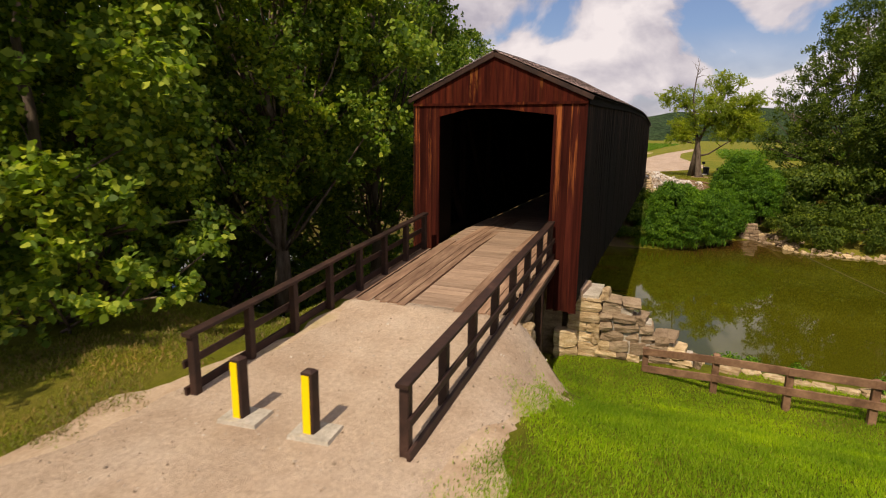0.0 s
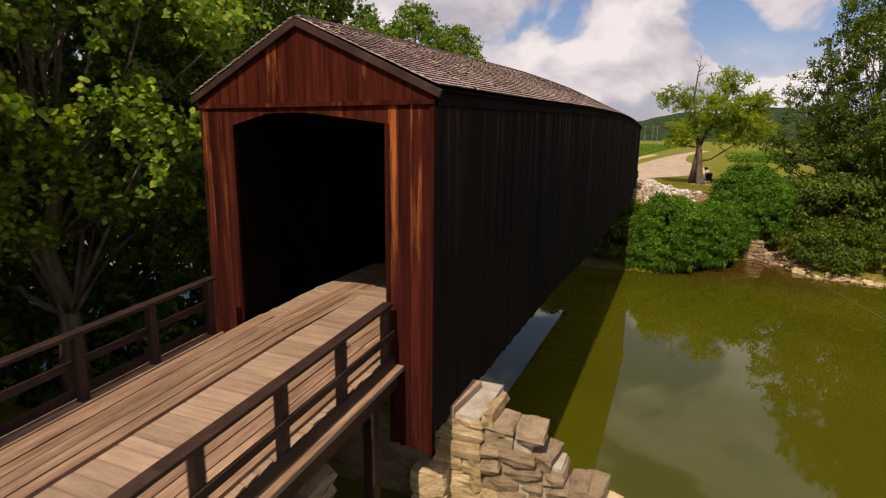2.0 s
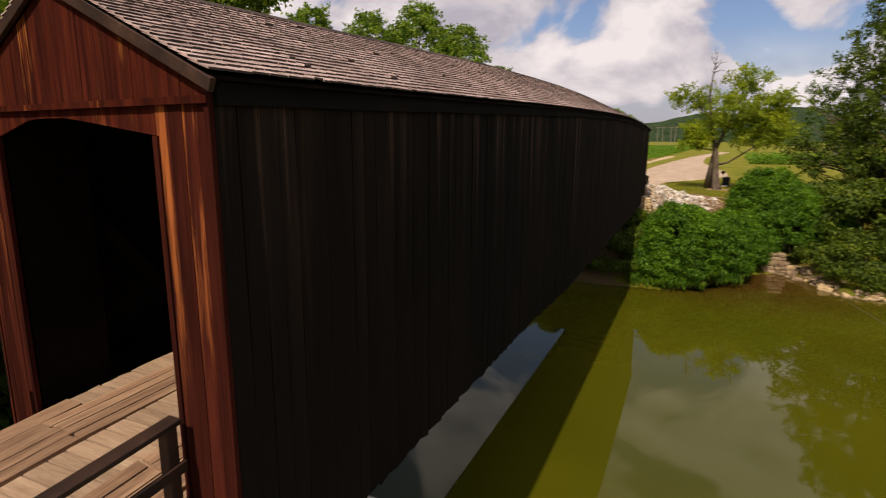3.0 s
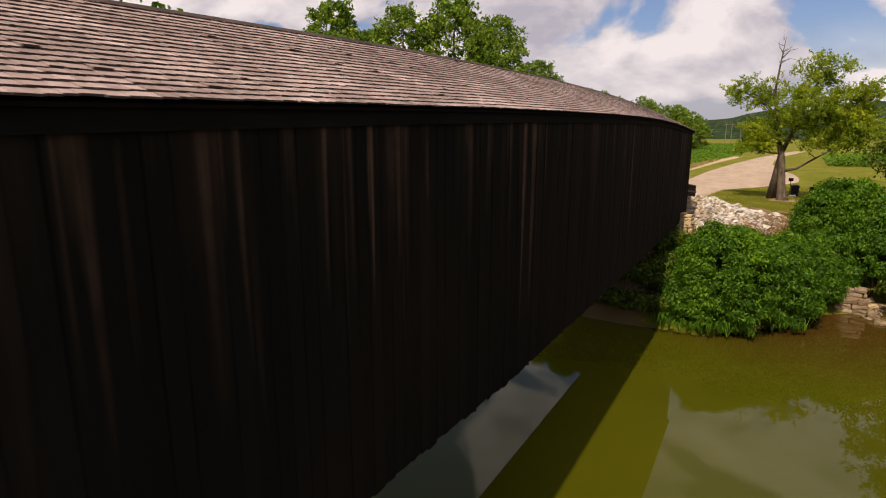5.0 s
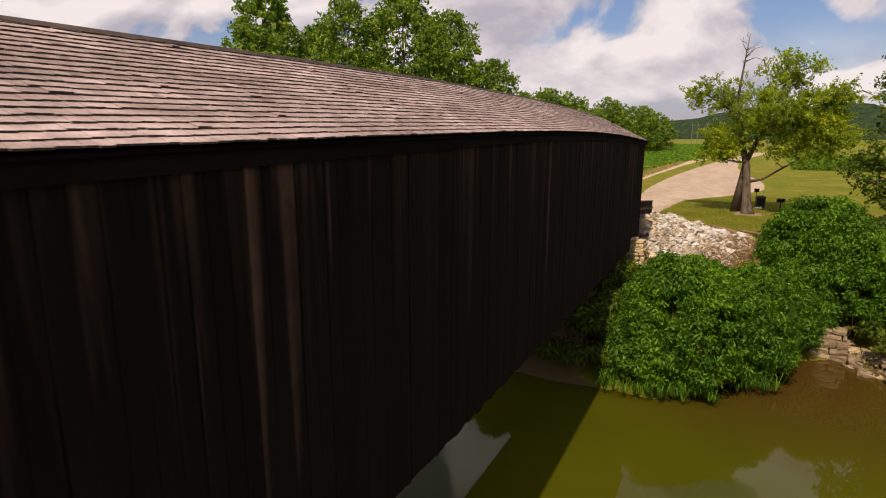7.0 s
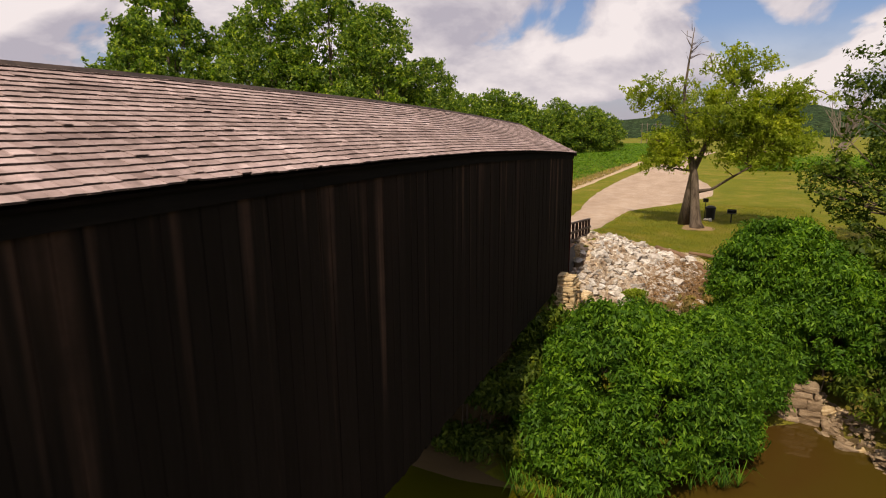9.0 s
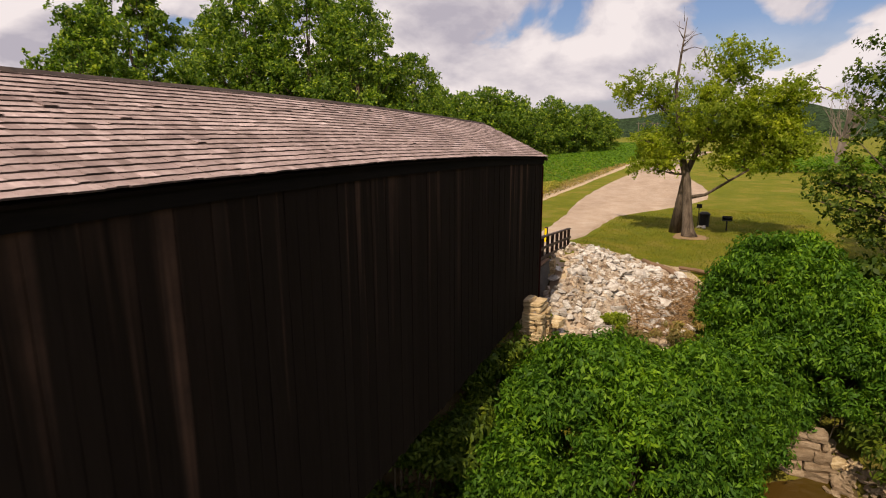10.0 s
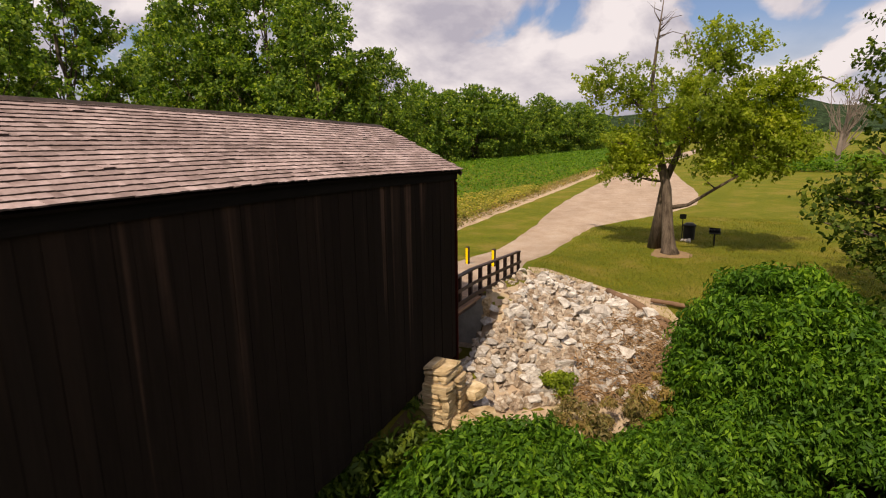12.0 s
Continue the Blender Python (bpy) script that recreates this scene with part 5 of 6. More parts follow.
for x, y, rz, k, src in ((-18.5, 9.0, 130, 0.9, nb), (-17.5, 19.5, 220, 1.05, nb), (-16.5, 27.0, 75, 1.0, nb), (-24, 15.5, 300, 1.15, nb), (-23, 24, 15, 1.1, nb), (-31, 21, 100, 1.25, nb), (-31, 12, 160, 1.25, nb)):
    copy_thing(src, Matrix.Translation((x, y, float(land(x, y)) - 0.1)) @ pose(0, 0, 0, 0, 0, rz) @ Matrix.Scale(k, 4))


def mound(name, blobs, leaf, count, seed, mat, label, aspect=0.34, group="bank shrubs", clump=0.50, droop=0.75):
    """A dense leafy shrub: clumps of drooping leaves over the union of a few domes (x, y, rx, ry, top)."""
    rng = np.random.default_rng(seed)
    cl = []
    tries = 0
    size = np.array([b[2] * b[3] for b in blobs])
    while len(cl) < count and tries < count * 60:
        tries += 1
        b = blobs[rng.choice(len(blobs), p=size / size.sum())]
        d = rng.normal(0, 1, 3)
        d[2] = abs(d[2])
        d /= np.linalg.norm(d)
        foot = max(float(land(b[0], b[1])), WATER)
        k = rng.uniform(0.86, 1.0) + 0.12 * noise.noise((d[0] * 2.2 + seed, d[1] * 2.2, d[2] * 2.2 + b[0]))
        x, y = b[0] + d[0] * b[2] * k, b[1] + d[1] * b[3] * k
        z = foot + (b[4] - foot) * d[2] ** 0.8 * k
        base = max(float(land(x, y)), WATER)
        if z < base - 0.4:
            continue
        buried = False
        for q in blobs:
            qf = max(float(land(q[0], q[1])), WATER)
            buried |= q is not b and ((x - q[0]) / q[2]) ** 2 + ((y - q[1]) / q[3]) ** 2 + (max(0.0, z - qf) / (q[4] - qf)) ** 2 < 0.55
        if buried:
            continue
        cl.append((x, y, max(z, base + 0.12), clump * rng.uniform(0.6, 1.35)))
    ob = thing(name, (blobs[0][0], blobs[0][1], float(land(blobs[0][0], blobs[0][1]))), label, "shrub", group)
    stems = Soup()
    for q in cl[::9]:
        limb(stems, rng, (q[0] * 0.7 + blobs[0][0] * 0.3, q[1] * 0.7 + blobs[0][1] * 0.3, float(land(q[0], q[1])) - 0.1), q[:3], 0.03, 0.008, 0, 5, 5)
    part("stem", stems, M_BARK, ob)["kind"] = "stuff"
    c, d = clump_leaves(cl, 105, rng, 0.25)
    keep = c[:, 2] > WATER + 0.03
    part("foliage", leaves_mesh("foliage", c[keep], d[keep], leaf, mat, rng, droop, aspect, 0.55, 0.35, False, 1.5), None, ob)
    return ob


BUSH = "dense bright green leafy shrub overhanging the water"
mound("shrub", [(1.5, 51.4, 3.0, 4.3, -0.15), (0.3, 49.9, 2.0, 3.0, -1.9), (3.6, 52.8, 2.5, 3.4, -0.75), (0.5, 54.2, 1.3, 1.6, -1.3)], 0.19, 1350, 41, M_LEAFBUSH, BUSH, clump=0.40)
mound("shrub", [(7.3, 60.2, 2.9, 3.8, 2.0), (9.0, 58.6, 2.6, 2.9, 0.7), (5.9, 60.2, 1.3, 2.4, 0.5), (10.6, 58.0, 2.0, 2.4, -0.6)], 0.20, 1150, 42, M_LEAFBUSH, "tall rounded green shrub on the far bank", clump=0.42)
mound("shrub", [(5.0, 55.8, 2.2, 2.2, -1.45), (6.4, 57.2, 1.7, 1.9, -0.9)], 0.19, 460, 43, M_LEAFBUSH, "low green shrub between two taller ones", clump=0.40)
mound("shrub", [(12.2, 53.4, 2.6, 2.6, -2.4), (10.4, 55.2, 1.6, 2.0, -2.8), (15.5, 53.2, 2.6, 2.4, -2.0), (19.5, 52.5, 3.0, 2.6, -1.2), (13.8, 54.8, 3.0, 2.0, -1.8), (17.5, 52.6, 2.5, 2.0, -2.2), (11.8, 51.9, 1.8, 1.4, -3.4), (14.4, 51.6, 2.2, 1.3, -3.5), (17.2, 51.0, 2.2, 1.4, -3.4), (20.4, 50.2, 2.6, 1.5, -3.2)], 0.24, 430, 44, M_LEAFSHADE, "shaded dark green shrubs above the rocky shore")
mound("shrub", [(13.2, 57.0, 3.4, 3.0, 1.2), (17.2, 56.2, 3.6, 3.0, 2.0), (22.0, 56.0, 4.2, 3.2, 2.6), (11.6, 61.5, 2.6, 3.0, 0.8)], 0.30, 330, 49, M_LEAFSHADE, "dark leafy thicket filling the bank under the trees", 0.5, clump=0.7)
mound("shrub", [(-3.6, 49.6, 2.4, 2.4, -2.9), (-3.1, 52.4, 1.7, 2.6, -2.4), (-2.6, 48.2, 1.9, 1.4, -4.0), (-6.5, 51.3, 2.6, 2.6, -2.4), (-5.2, 48.6, 2.0, 1.2, -4.0), (-1.9, 50.4, 1.2, 2.4, -2.8), (-2.2, 53.2, 1.2, 1.6, -2.4), (-4.8, 53.2, 2.4, 1.8, -2.2)], 0.24, 420, 45, M_LEAFSHADE, "leafy shrub in the shade under the bridge")
# long grass hanging over the water, and weeds
tuft = []
for cx, cy, n in ((2.4, 47.9, 26), (0.4, 47.2, 8), (4.2, 49.8, 10), (-0.8, 47.3, 4)):
    for _ in range(n):
        tuft.append((cx + grng.normal(0, 0.45), cy + grng.normal(0, 0.3)))
s = Soup()
for x, y in tuft:
    z = max(float(land(x, y)), WATER) + 0.15
    for _ in range(14):
        a, L = grng.uniform(0, 6.28), grng.uniform(0.5, 1.1)
        dx, dy = math.cos(a) * L * 0.55, math.sin(a) * L * 0.55 - 0.15
        w = 0.014
        px, py = -math.sin(a) * w, math.cos(a) * w
        s.add([(x - px, y - py, z), (x + px, y + py, z), (x + dx * 0.6 + px, y + dy * 0.6 + py, z + L * 0.75), (x + dx * 0.6 - px, y + dy * 0.6 - py, z + L * 0.75), (x + dx * 1.2, y + dy * 1.2, z + L * 0.5)], [(0, 1, 2, 3), (3, 2, 4)])
tagged(part("long_grass", s, M_LEAFBUSH), "tufts of long grass hanging over the bank", "grass", kind="stuff")

# ---- trees on the far side ----
def hull_tree(name, at, shells, trunk_lines, seed, leaf, clumps, per, mat, label, clump_r=0.75, droop=0.5, aspect=0.55):
    """A tree with its own limbs, whose clumps fill a few ellipsoids (centre, radii)."""
    rng = np.random.default_rng(seed)
    ob = thing(name, at, label, "tree")
    wood = Soup()
    ends = []
    for pts, r0, r1 in trunk_lines:
        n = len(pts)
        wood.tube(pts, [r0 + (r1 - r0) * (i / (n - 1)) ** 0.55 for i in range(n)], 12, wobble=0.07, rnd=random.Random(seed))
        ends += [np.array(p) for p in pts[1:]]
    cl = []
    vol = np.array([np.prod(r) ** 0.75 for _, r in shells])
    for _ in range(clumps):
        c, r = shells[rng.choice(len(shells), p=vol / vol.sum())]
        d = rng.normal(0, 1, 3)
        d /= np.linalg.norm(d)
        p = np.array(c) + d * np.array(r) * rng.uniform(0.35, 1.05)
        cl.append((*p, clump_r * rng.uniform(0.55, 1.3)))
    for q in cl[::4]:
        p = np.array(q[:3])
        k = min(ends, key=lambda e: np.linalg.norm(e - p) + max(0, e[2] - p[2]) * 0.7)
        limb(wood, rng, k, p, 0.035 + 0.010 * np.linalg.norm(p - k), 0.010, 0, 6)
    part("trunk", wood, M_BARK, ob, smooth=True)
    c, d = sprig_leaves(cl, per, rng, 7)
    part("crown", leaves_mesh("crown", c, d, leaf, mat, rng, droop, aspect), None, ob)
    return ob


fy = 76.6
gz = float(land(4.1, fy))
trnd = random.Random(21)
twigs = []
for k in range(10):
    z = trnd.uniform(10.2, 12.7)
    a, L = trnd.uniform(0, 6.28), trnd.uniform(0.4, 1.0)
    c, e = math.cos(a) * L, math.sin(a) * L
    twigs.append(([(2.8, fy, z), (2.8 + c * 0.5, fy + e * 0.5, z + 0.25 * L), (2.8 + c, fy + e, z + 0.75 * L)], 0.028, 0.008))
lone = hull_tree("lone_tree", (4.1, fy, gz),
                 [((5.2, fy, 7.0), (3.3, 3.0, 2.9)), ((0.6, fy - 0.3, 8.2), (2.1, 1.6, 1.3)), ((9.4, fy, 7.9), (2.3, 1.7, 1.0)), ((7.6, fy, 6.2), (2.2, 2.0, 1.6)), ((8.2, fy - 0.5, 4.6), (1.9, 1.6, 1.5)), ((2.2, fy, 5.0), (1.7, 1.5, 1.5)), ((5.8, fy, 10.0), (2.2, 2, 1.2)), ((0.9, fy, 4.0), (0.9, 0.9, 0.9)), ((1.5, fy - 0.3, 4.6), (1.5, 1.3, 1.7)), ((7.0, fy - 0.4, 4.7), (2.6, 1.8, 1.5)), ((9.4, fy, 5.4), (1.7, 1.3, 1.7))],
                 [([(4.15, fy - 0.3, gz - 0.2), (4.02, fy - 0.25, gz + 0.35), (3.92, fy - 0.2, gz + 1.3), (3.7, fy, 2.6), (3.2, fy, 4.6), (2.9, fy, 6.6), (2.6, fy, 8.6), (2.75, fy, 10.6), (2.95, fy, 12.9)], 0.60, 0.02),
                  ([(3.25, fy + 1.2, gz - 0.2), (3.4, fy + 0.8, 1.2), (3.6, fy + 0.3, 3.0), (4.4, fy + 0.3, 5.2), (5.2, fy, 7.5), (6.0, fy, 9.8)], 0.46, 0.05),
                  ([(3.85, fy, 1.5), (4.9, fy - 0.2, 1.75), (6.2, fy - 0.3, 2.7), (7.2, fy - 0.4, 3.4), (8.2, fy - 0.5, 4.4)], 0.15, 0.04),
                  ([(3.0, fy, 6.0), (1.8, fy, 7.4), (0.6, fy, 8.2), (-0.6, fy, 8.8)], 0.16, 0.03),
                  ([(4.6, fy, 5.6), (6.6, fy, 7.2), (8.6, fy, 7.8), (10.6, fy, 8.4)], 0.14, 0.03),
                  ([(2.8, fy, 11.2), (3.4, fy, 11.8), (3.9, fy, 11.9)], 0.05, 0.012), ([(2.85, fy, 11.6), (2.5, fy, 12.2), (2.5, fy, 12.7)], 0.04, 0.01), ([(2.8, fy, 10.9), (3.5, fy, 11.1), (4.1, fy, 10.9)], 0.04, 0.01)] + twigs,
                 51, 0.19, 420, 112, M_LEAFPALE, "lone spreading tree with a bare dead top beside the road", 0.70)
bankt = tree("bank_tree", (16.5, 65.0, -1.3), 18.5, 6.0, 52, 0.20, 260, 270, 0.05, M_LEAFSHADE, "tall shaded green tree on the far bank", 0.35, clump_r=1.15, group="far bank trees", extra=[(9.2, 63.6, 3.4, 1.1), (8.5, 63.2, 3.0, 0.8), (9.9, 63.8, 2.2, 1.0), (10.4, 63.2, 3.4, 1.2), (10.8, 63.4, 1.6, 1.2), (11.4, 63.0, 2.8, 1.3), (12.4, 63.2, 0.9, 1.5), (13.2, 63.0, 2.7, 1.6), (12.4, 62.6, -0.3, 1.3), (13.8, 62.8, 0.6, 1.6), (11.6, 63.4, 0.4, 1.0), (12.0, 63.2, 4.4, 1.4), (13.4, 63.0, 4.6, 1.6), (9.0, 63.5, 3.8, 0.7), (9.6, 63.3, 4.5, 0.8), (10.1, 63.4, 3.6, 0.8), (9.6, 63.2, 2.8, 0.6), (10.2, 63.0, 2.5, 0.7), (10.5, 63.3, 1.7, 0.8), (9.9, 63.6, 5.3, 0.7), (10.3, 63.4, 6.4, 0.8), (9.7, 63.3, 1.8, 0.6)])
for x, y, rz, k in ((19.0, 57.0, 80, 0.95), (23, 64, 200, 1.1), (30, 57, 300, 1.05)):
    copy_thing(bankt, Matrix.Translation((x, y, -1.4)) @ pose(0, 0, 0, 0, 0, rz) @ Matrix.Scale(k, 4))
mid = tree("field_maple", (-34, 97, -1.2), 22.5, 7.4, 53, 0.38, 330, 105, 0.06, M_LEAF, "large full green maple at the field edge", 0.45, clump_r=1.2, group="field edge maples")
mid2 = tree("field_maple", (-38.5, 66.0, -1.2), 16.0, 5.0, 54, 0.30, 210, 118, 0.06, M_LEAF, "green maple on the creek bank beyond the bridge", 0.3, clump_r=0.85, group="field edge maples")
for x, y, rz, k, src in ((-42.5, 99, 50, 1.2, mid), (-51, 97, 160, 1.15, mid), (-60, 101, 250, 1.05, mid), (-29.5, 103, 300, 0.75, mid), (-49, 78, 90, 1.42, mid2)):
    copy_thing(src, Matrix.Translation((x, y, -1.3)) @ pose(0, 0, 0, 0, 0, rz) @ Matrix.Scale(k, 4))
far_t = tree("wood_edge_tree", (-52, 128, -1.2), 17, 6.5, 55, 0.66, 95, 50, 0.02, M_LEAF, "green tree in the wood edge beyond the beans", 0.35, clump_r=1.55, limbs=8, group="wood edge trees")
frnd = random.Random(3)
for i in range(26):
    t = i / 25
    x, y = -62 + 37.5 * t + frnd.uniform(-2, 2), 122 + 140 * t + frnd.uniform(-4, 4)
    copy_thing(far_t, Matrix.Translation((x, y, -1.3)) @ pose(0, 0, 0, 0, 0, frnd.uniform(0, 360)) @ Matrix.Scale(frnd.uniform(0.80, 1.06) * (1.12 - 0.17 * t), 4))
    if i % 2:
        copy_thing(far_t, Matrix.Translation((x - 9, y + 3, -1.3)) @ pose(0, 0, 0, 0, 0, frnd.uniform(0, 360)) @ Matrix.Scale(frnd.uniform(0.9, 1.10) * (1.12 - 0.17 * t), 4))
# bare dead tree
drng = np.random.default_rng(61)
dead = thing("dead_tree", (29, 158, -1.1), "bare grey dead tree with upswept branches", "tree")
wood = Soup()
limb(wood, drng, (29, 158, -1.4), (29.6, 158, 5.5), 0.55, 0.3, 0, 8)
for i in range(26):
    a = drng.uniform(0, 6.28)
    s0 = np.array([29 + 0.6 * drng.uniform(0.3, 1), 158, drng.uniform(1.0, 5.5)])
    e0 = s0 + np.array([math.cos(a) * drng.uniform(2, 5.5), math.sin(a) * 3, drng.uniform(5, 10)])
    limb(wood, drng, s0, e0, 0.17, 0.02, 0, 5)
    for _ in range(3):
        m0 = s0 + (e0 - s0) * drng.uniform(0.4, 0.8)
        limb(wood, drng, m0, m0 + np.array([drng.normal(0, 1.2), drng.normal(0, 0.8), drng.uniform(1, 3)]), 0.06, 0.015, 0, 4)
part("trunk", wood, M_DEADWOOD, dead)

# wooded hills
hill = Soup()
hrng = np.random.default_rng(71)
hx = np.linspace(-1500, 1500, 140)
base_h = 46 + 12 * np.sin(hx * 0.004 + 1.0) + 9 * np.sin(hx * 0.011) + 5 * np.sin(hx * 0.031 + 2)
NR = 16
for j in range(NR):
    t = j / (NR - 1)
    hgt = base_h * (t ** 0.7) + (hrng.uniform(-3, 3, len(hx)) if 0 < j else 0)
    hill.v.extend([(float(x), 950 + 450 * t, float(z) - 2) for x, z in zip(hx, hgt)])
n = len(hx)
hill.f = [(j * n + i, j * n + i + 1, (j + 1) * n + i + 1, (j + 1) * n + i) for j in range(NR - 1) for i in range(n - 1)]


def hill_build(nt, p):
    n1 = noise_tex(nt, 0.035, 6, 0.7, space="World")
    n2 = noise_tex(nt, 0.12, 5, 0.75, space="World")
    c = ramp(nt, n1, [(0.3, (0.017, 0.036, 0.016)), (0.7, (0.040, 0.064, 0.026))])
    c = mix(nt, 0.85, c, ramp(nt, n2, [(0.38, (0.30,) * 3), (0.62, (1.8,) * 3)]), "MULTIPLY")
    nt.links.new(c, p.inputs["Base Color"])
    bump(nt, p, n2, 1.0, 6.0)


M_HILL = material("wooded_hill", hill_build, 1.0, 0.05)
tagged(part("hills_backdrop", hill, M_HILL, smooth=True), "low wooded hills along the horizon", "hills", kind="structure")

# ---- crops ----
def crop(name, region, count, size_of, lift, seed, mat, label):
    rng = np.random.default_rng(seed)
    pts = []
    while len(pts) < count:
        t = rng.uniform(0, 1) ** 1.9
        y = region[2] + (region[3] - region[2]) * t
        x = rng.uniform(region[0](y), region[1](y))
        pts.append((x, y))
    p = np.array(pts)
    z = land(p[:, 0], p[:, 1]) + rng.uniform(0.05, 1, len(p)) * lift
    sz = size_of(p[:, 1])
    c = np.column_stack([p, z])
    d = np.tile([0, -0.25, 1.0], (len(p), 1))
    me = leaves_mesh(name, c, d, 1.0, mat, rng, 0.1, 0.7, 0.5)
    co = np.empty(len(me.vertices) * 3, np.float32)
    me.vertices.foreach_get("co", co)
    co = co.reshape(-1, 4, 3)
    mid_ = c[:, None, :]
    co = mid_ + (co - mid_) * sz[:, None, None]
    me.vertices.foreach_set("co", co.astype(np.float32).ravel())
    return tagged(new(name, me), label, "crop", kind="stuff")


crop("bean_field", (lambda y: np.interp(y, [80, 140, 260, 420], [-48, -58, -40, -60]), lambda y: np.interp(y, [80, 92, 106, 125, 164, 300, 420], [-19, -15.5, -12.6, -11.4, -8.6, -2, 6]), 80, 420), 85000, lambda y: 0.21 + 0.0026 * (y - 80), 0.6, 81, M_CROP, "bright green bean crop in the field")
crop("corn_field", (lambda y: np.interp(y, [146, 200], [12, 14]), lambda y: np.interp(y, [146, 200], [75, 95]), 147, 200), 16000, lambda y: 0.5 + 0.0 * y, 1.7, 82, M_CROP, "tall green corn beyond the mown grass")
crop("dry_stubble", (lambda y: np.interp(y, [80, 110, 165], [-15, -11.6, -9.6]), lambda y: np.interp(y, [80, 110, 165], [-10.6, -9.4, -7.6]), 79.5, 165), 9000, lambda y: 0.16 + 0.0008 * (y - 80), 0.35, 83, M_STRAW, "dry tan weeds along the field edge")

# ---- grass near the camera ----
def blades(name, boxes, seed, mat, label, size=0.13):
    rng = np.random.default_rng(seed)
    pts = []
    for x0, x1, y0, y1, n, ok in boxes:
        x, y = rng.uniform(x0, x1, n), rng.uniform(y0, y1, n)
        keep = ok(x, y)
        pts.append(np.column_stack([x[keep], y[keep]]))
    p = np.concatenate(pts)
    c = np.column_stack([p, land(p[:, 0], p[:, 1]) + size * 0.33])
    d = rng.normal(0, 1, (len(p), 3))
    d[:, 2] = 0.15
    d /= np.linalg.norm(d, axis=1, keepdims=True)
    return tagged(new(name, leaves_mesh(name, c, d, size, mat, rng, -1.6, 0.13, 0.25)), label, "grass", kind="stuff")


lawn_edge = lambda x, y: (x - np.abs(grng.normal(0, 0.05, len(x))) + grng.normal(0, 0.20, len(x)) > -1.22 + 0.25 * np.sin(y * 2.1) + 0.15 * np.sin(x * 5 + y * 4) - 0.9 * (y > 10.9)) & ~((y > 14.9) & (x < 2.3))
blades("lawn_grass", [(-2.1, 10, 2.6, 15.4, 170000, lawn_edge), (-1.8, 4.5, 2.6, 10.5, 60000, lawn_edge)], 91, M_GRASS, "short bright green mown lawn", 0.080)
blades("mown_grass", [(-2.2, 13, 63.5, 92, 42000, lambda x, y: (x > np.interp(y, [63, 66, 70, 76, 84, 88, 93, 100], [2.5, -1.7, -2.2, -1.9, -1.1, 1.0, 4.0, 6.5])) & ~((np.abs(x - 4.1) < 1.0) & (np.abs(y - 76) < 0.9)))], 94, M_MOWN, "worn olive mown grass under the lone tree", 0.13)
verge_ok = lambda x, y: (x < -6.55 + 0.35 * np.sin(y * 1.7) + 0.25 * np.sin(y * 5) + 0.14 * (y - 5) - np.abs(grng.normal(0, 0.35, len(x)))) & (np.sin(x * 2.3 + y) + np.sin(y * 1.9 - x) + grng.normal(0, 0.7, len(x)) > -0.7)
blades("verge_grass", [(-10.5, -5.9, 1.5, 11.0, 40000, verge_ok)], 92, M_VERGEGRASS, "worn olive and tan grass between road and woods", 0.075)
blades("dry_grass", [(-10.0, -6.0, 1.5, 9.0, 8000, verge_ok)], 93, M_STRAW, "dry tan stalks in the worn verge", 0.12)
crop("weed_patch", (lambda y: np.interp(y, [80, 108], [-22, -12.8]), lambda y: np.interp(y, [80, 108], [-11.6, -10.6]), 79.5, 108), 12000, lambda y: 0.20 + 0.0 * y, 0.85, 84, M_LEAFWEED, "yellowing weeds in the corner of the beans")
mound("weeds", [(3.0, 15.7, 0.35, 0.3, -2.05), (3.9, 15.6, 0.3, 0.3, -2.05), (2.3, 15.8, 0.25, 0.25, -2.1), (5.6, 15.5, 0.4, 0.3, -2.1)], 0.09, 16, 47, M_LEAFBUSH, "leafy green weeds behind the edging stones", 0.5, clump=0.2)
mound("weeds", [(7.5, 56.9, 0.7, 0.6, -3.1), (6.7, 56.3, 0.5, 0.5, -3.5)], 0.16, 40, 57, M_STRAW, "dry brown weeds above the block wall", 0.25, clump=0.22)
mound("weeds", [(2.2, 57.0, 0.9, 0.5, -1.5), (3.2, 57.6, 0.7, 0.5, -1.2), (4.1, 58.6, 0.6, 0.6, -1.0)], 0.16, 60, 58, M_STRAW, "dry brown weeds at the foot of the rubble", 0.25, clump=0.22)
mound("weeds", [(1.3, 58.4, 0.5, 0.5, -1.4)], 0.14, 14, 48, M_LEAFPALE, "yellow-green weed growing among the rubble", 0.5, clump=0.22)

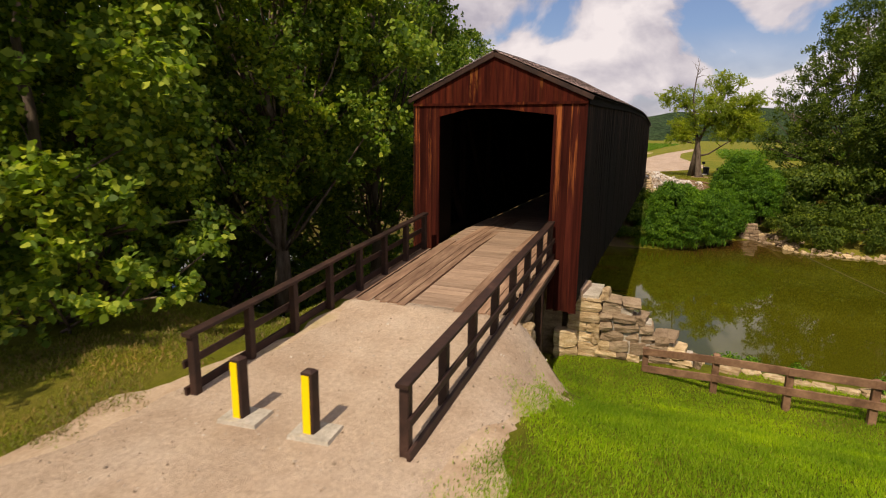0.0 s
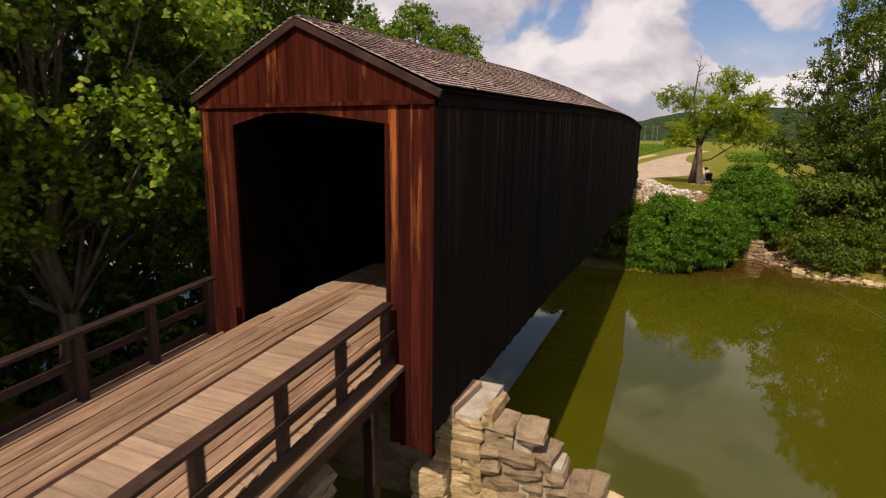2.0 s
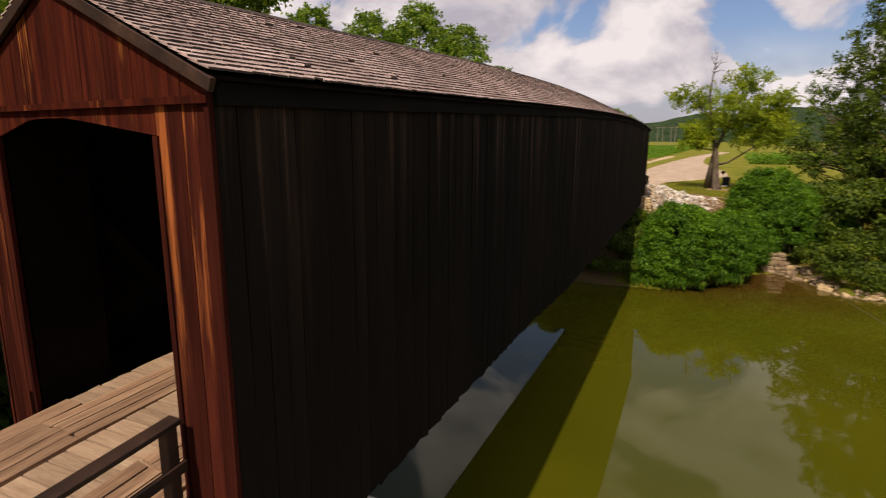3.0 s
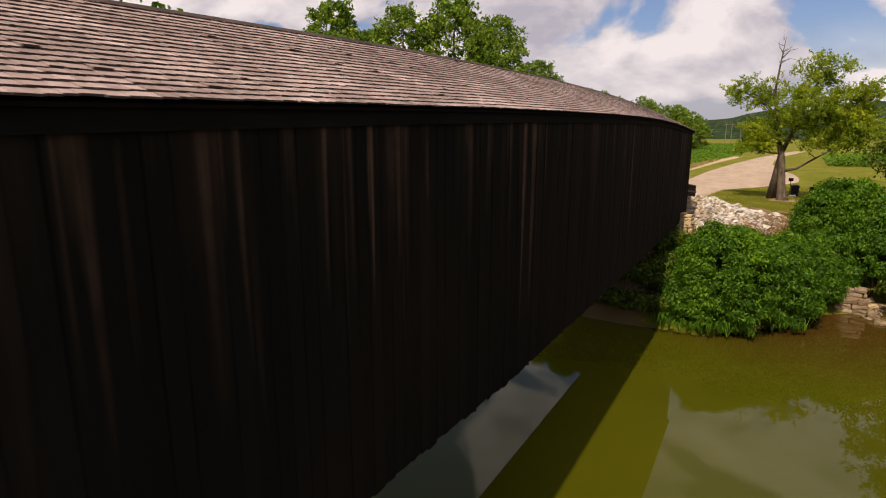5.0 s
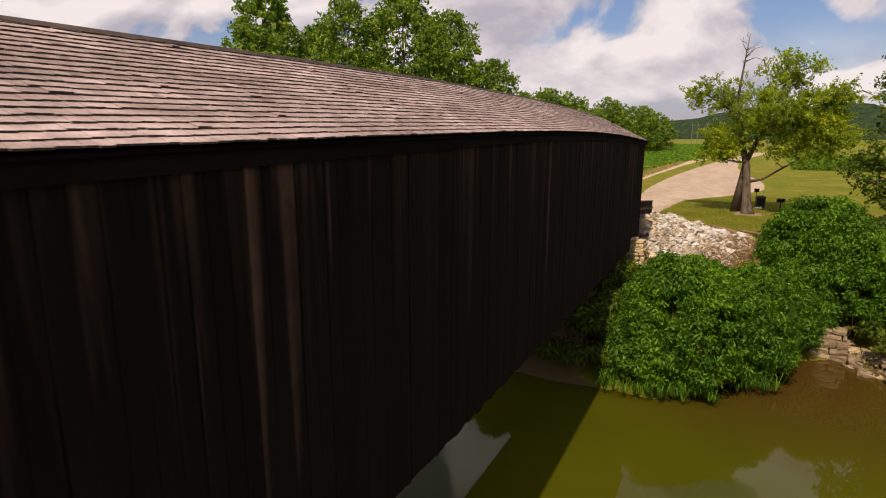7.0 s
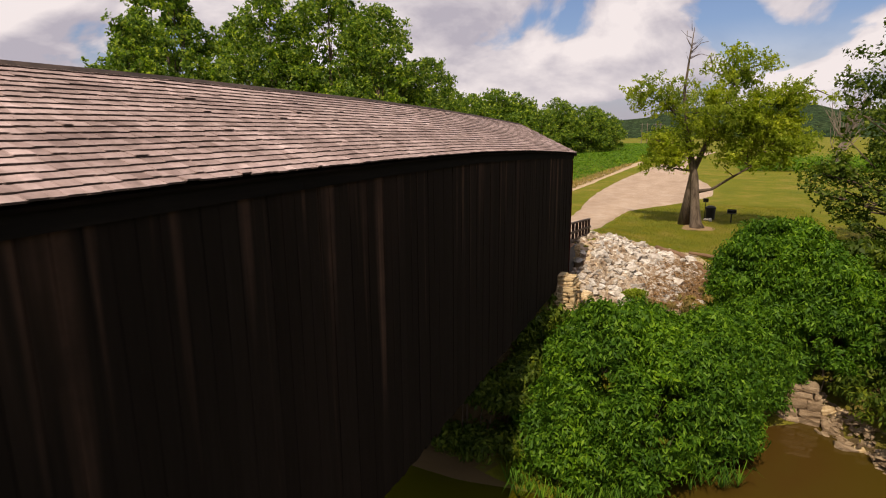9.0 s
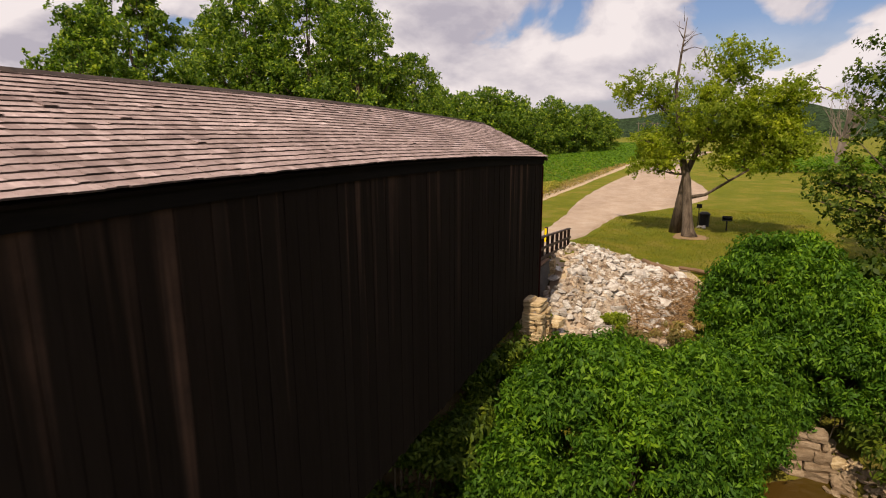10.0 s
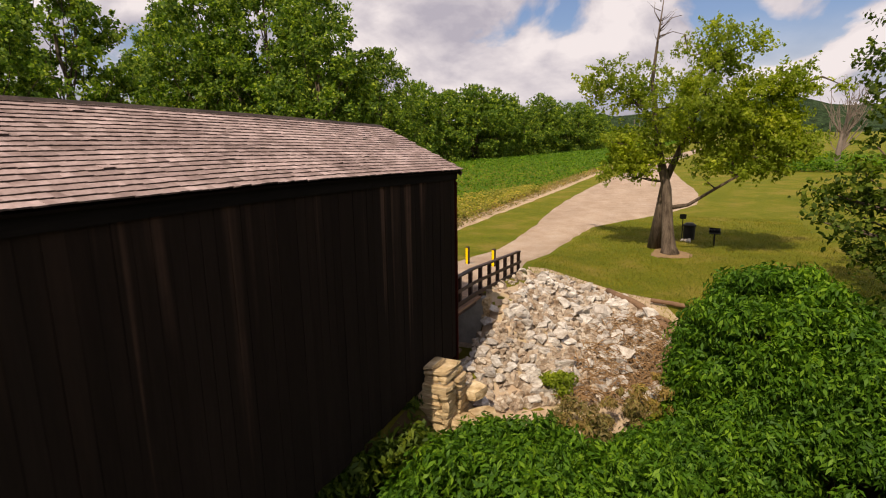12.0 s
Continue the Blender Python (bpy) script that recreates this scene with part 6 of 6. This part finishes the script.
# ---- park furniture under the lone tree ----
def grill(x, y, size, label):
    z = float(land(x, y))
    ob = thing("park_grill", (x, y, z), label, "grill", "park grills")
    q = Soup()
    q.tube([(x, y, z - 0.1), (x, y, z + 0.75)], [0.05, 0.05], 8)
    part("post", q, M_BLACK, ob)
    q = Soup()
    w, d, h = 0.55 * size, 0.45 * size, 0.26 * size
    q.box((x, y, z + 0.77), (w, d, 0.03))
    q.box((x - w / 2, y, z + 0.77 + h / 2), (0.02, d, h))
    q.box((x + w / 2, y, z + 0.77 + h / 2), (0.02, d, h))
    q.box((x, y + d / 2, z + 0.77 + h / 2), (w, 0.02, h))
    part("firebox", q, M_BLACK, ob)
    q = Soup()
    for k in range(8):
        q.beam((x - w / 2 + w * (k + 0.5) / 8, y - d / 2 - 0.05, z + 0.77 + h * 0.8), (x - w / 2 + w * (k + 0.5) / 8, y + d / 2, z + 0.77 + h * 0.8), 0.015, 0.015)
    part("grate", q, M_BLACK, ob)
    return ob


grill(6.55, 79.6, 1.1, "small black iron park grill on a post")
bx, by = 5.15, 81.2
bz = float(land(bx, by))
bin_ = thing("litter_bin", (bx, by, bz), "black slatted litter bin on the grass", "bin")
q = Soup()
q.tube([(bx, by, bz), (bx, by, bz + 0.06), (bx, by, bz + 0.85), (bx, by, bz + 0.92)], [0.30, 0.34, 0.36, 0.38], 16)
part("body", q, M_BLACK, bin_)
q = Soup()
q.tube([(bx, by, bz + 0.92), (bx, by, bz + 1.0), (bx, by, bz + 1.12)], [0.40, 0.40, 0.22], 16)
part("lid", q, M_BLACK, bin_)
sx_, sy_ = 4.72, 80.4
sz_ = float(land(sx_, sy_))
sg = thing("small_sign", (sx_, sy_, sz_), "small dark sign plate on a thin post", "sign")
q = Soup()
q.tube([(sx_, sy_, sz_ - 0.1), (sx_, sy_, sz_ + 1.6)], [0.03, 0.03], 6)
part("post", q, M_BLACK, sg)
q = Soup()
q.box((sx_, sy_ - 0.04, sz_ + 1.62), (0.38, 0.025, 0.3))
part("plate", q, M_BLACK, sg)
ring = thing("stone_ring", (4.9, 80.0, bz), "few pale stones under the lone tree", "stones")
for k in range(6):
    place(LUMPS[k], "stone", ring, (4.75 + 0.2 * (k % 3), 80.3 + 0.25 * (k // 3), float(land(4.8, 80.2)) + 0.08), (0.3, 0.28, 0.25), (0, 0, 50 * k))
# utility poles far off
for px, py in ((-27, 452), (-23.5, 452), (-18, 455), (-15, 455), (84, 440), (88, 441)):
    pole = thing("utility_pole", (px, py, -1), "tall grey wooden utility pole in the distance", "utility pole", "utility poles")
    q = Soup()
    q.tube([(px, py, -1.5), (px, py, 13)], [0.22, 0.16], 8)
    part("mast", q, M_DEADWOOD, pole)
    q = Soup()
    q.beam((px - 1.6, py, 11.8), (px + 1.6, py, 11.8), 0.18, 0.2)
    part("crossarm", q, M_DEADWOOD, pole)
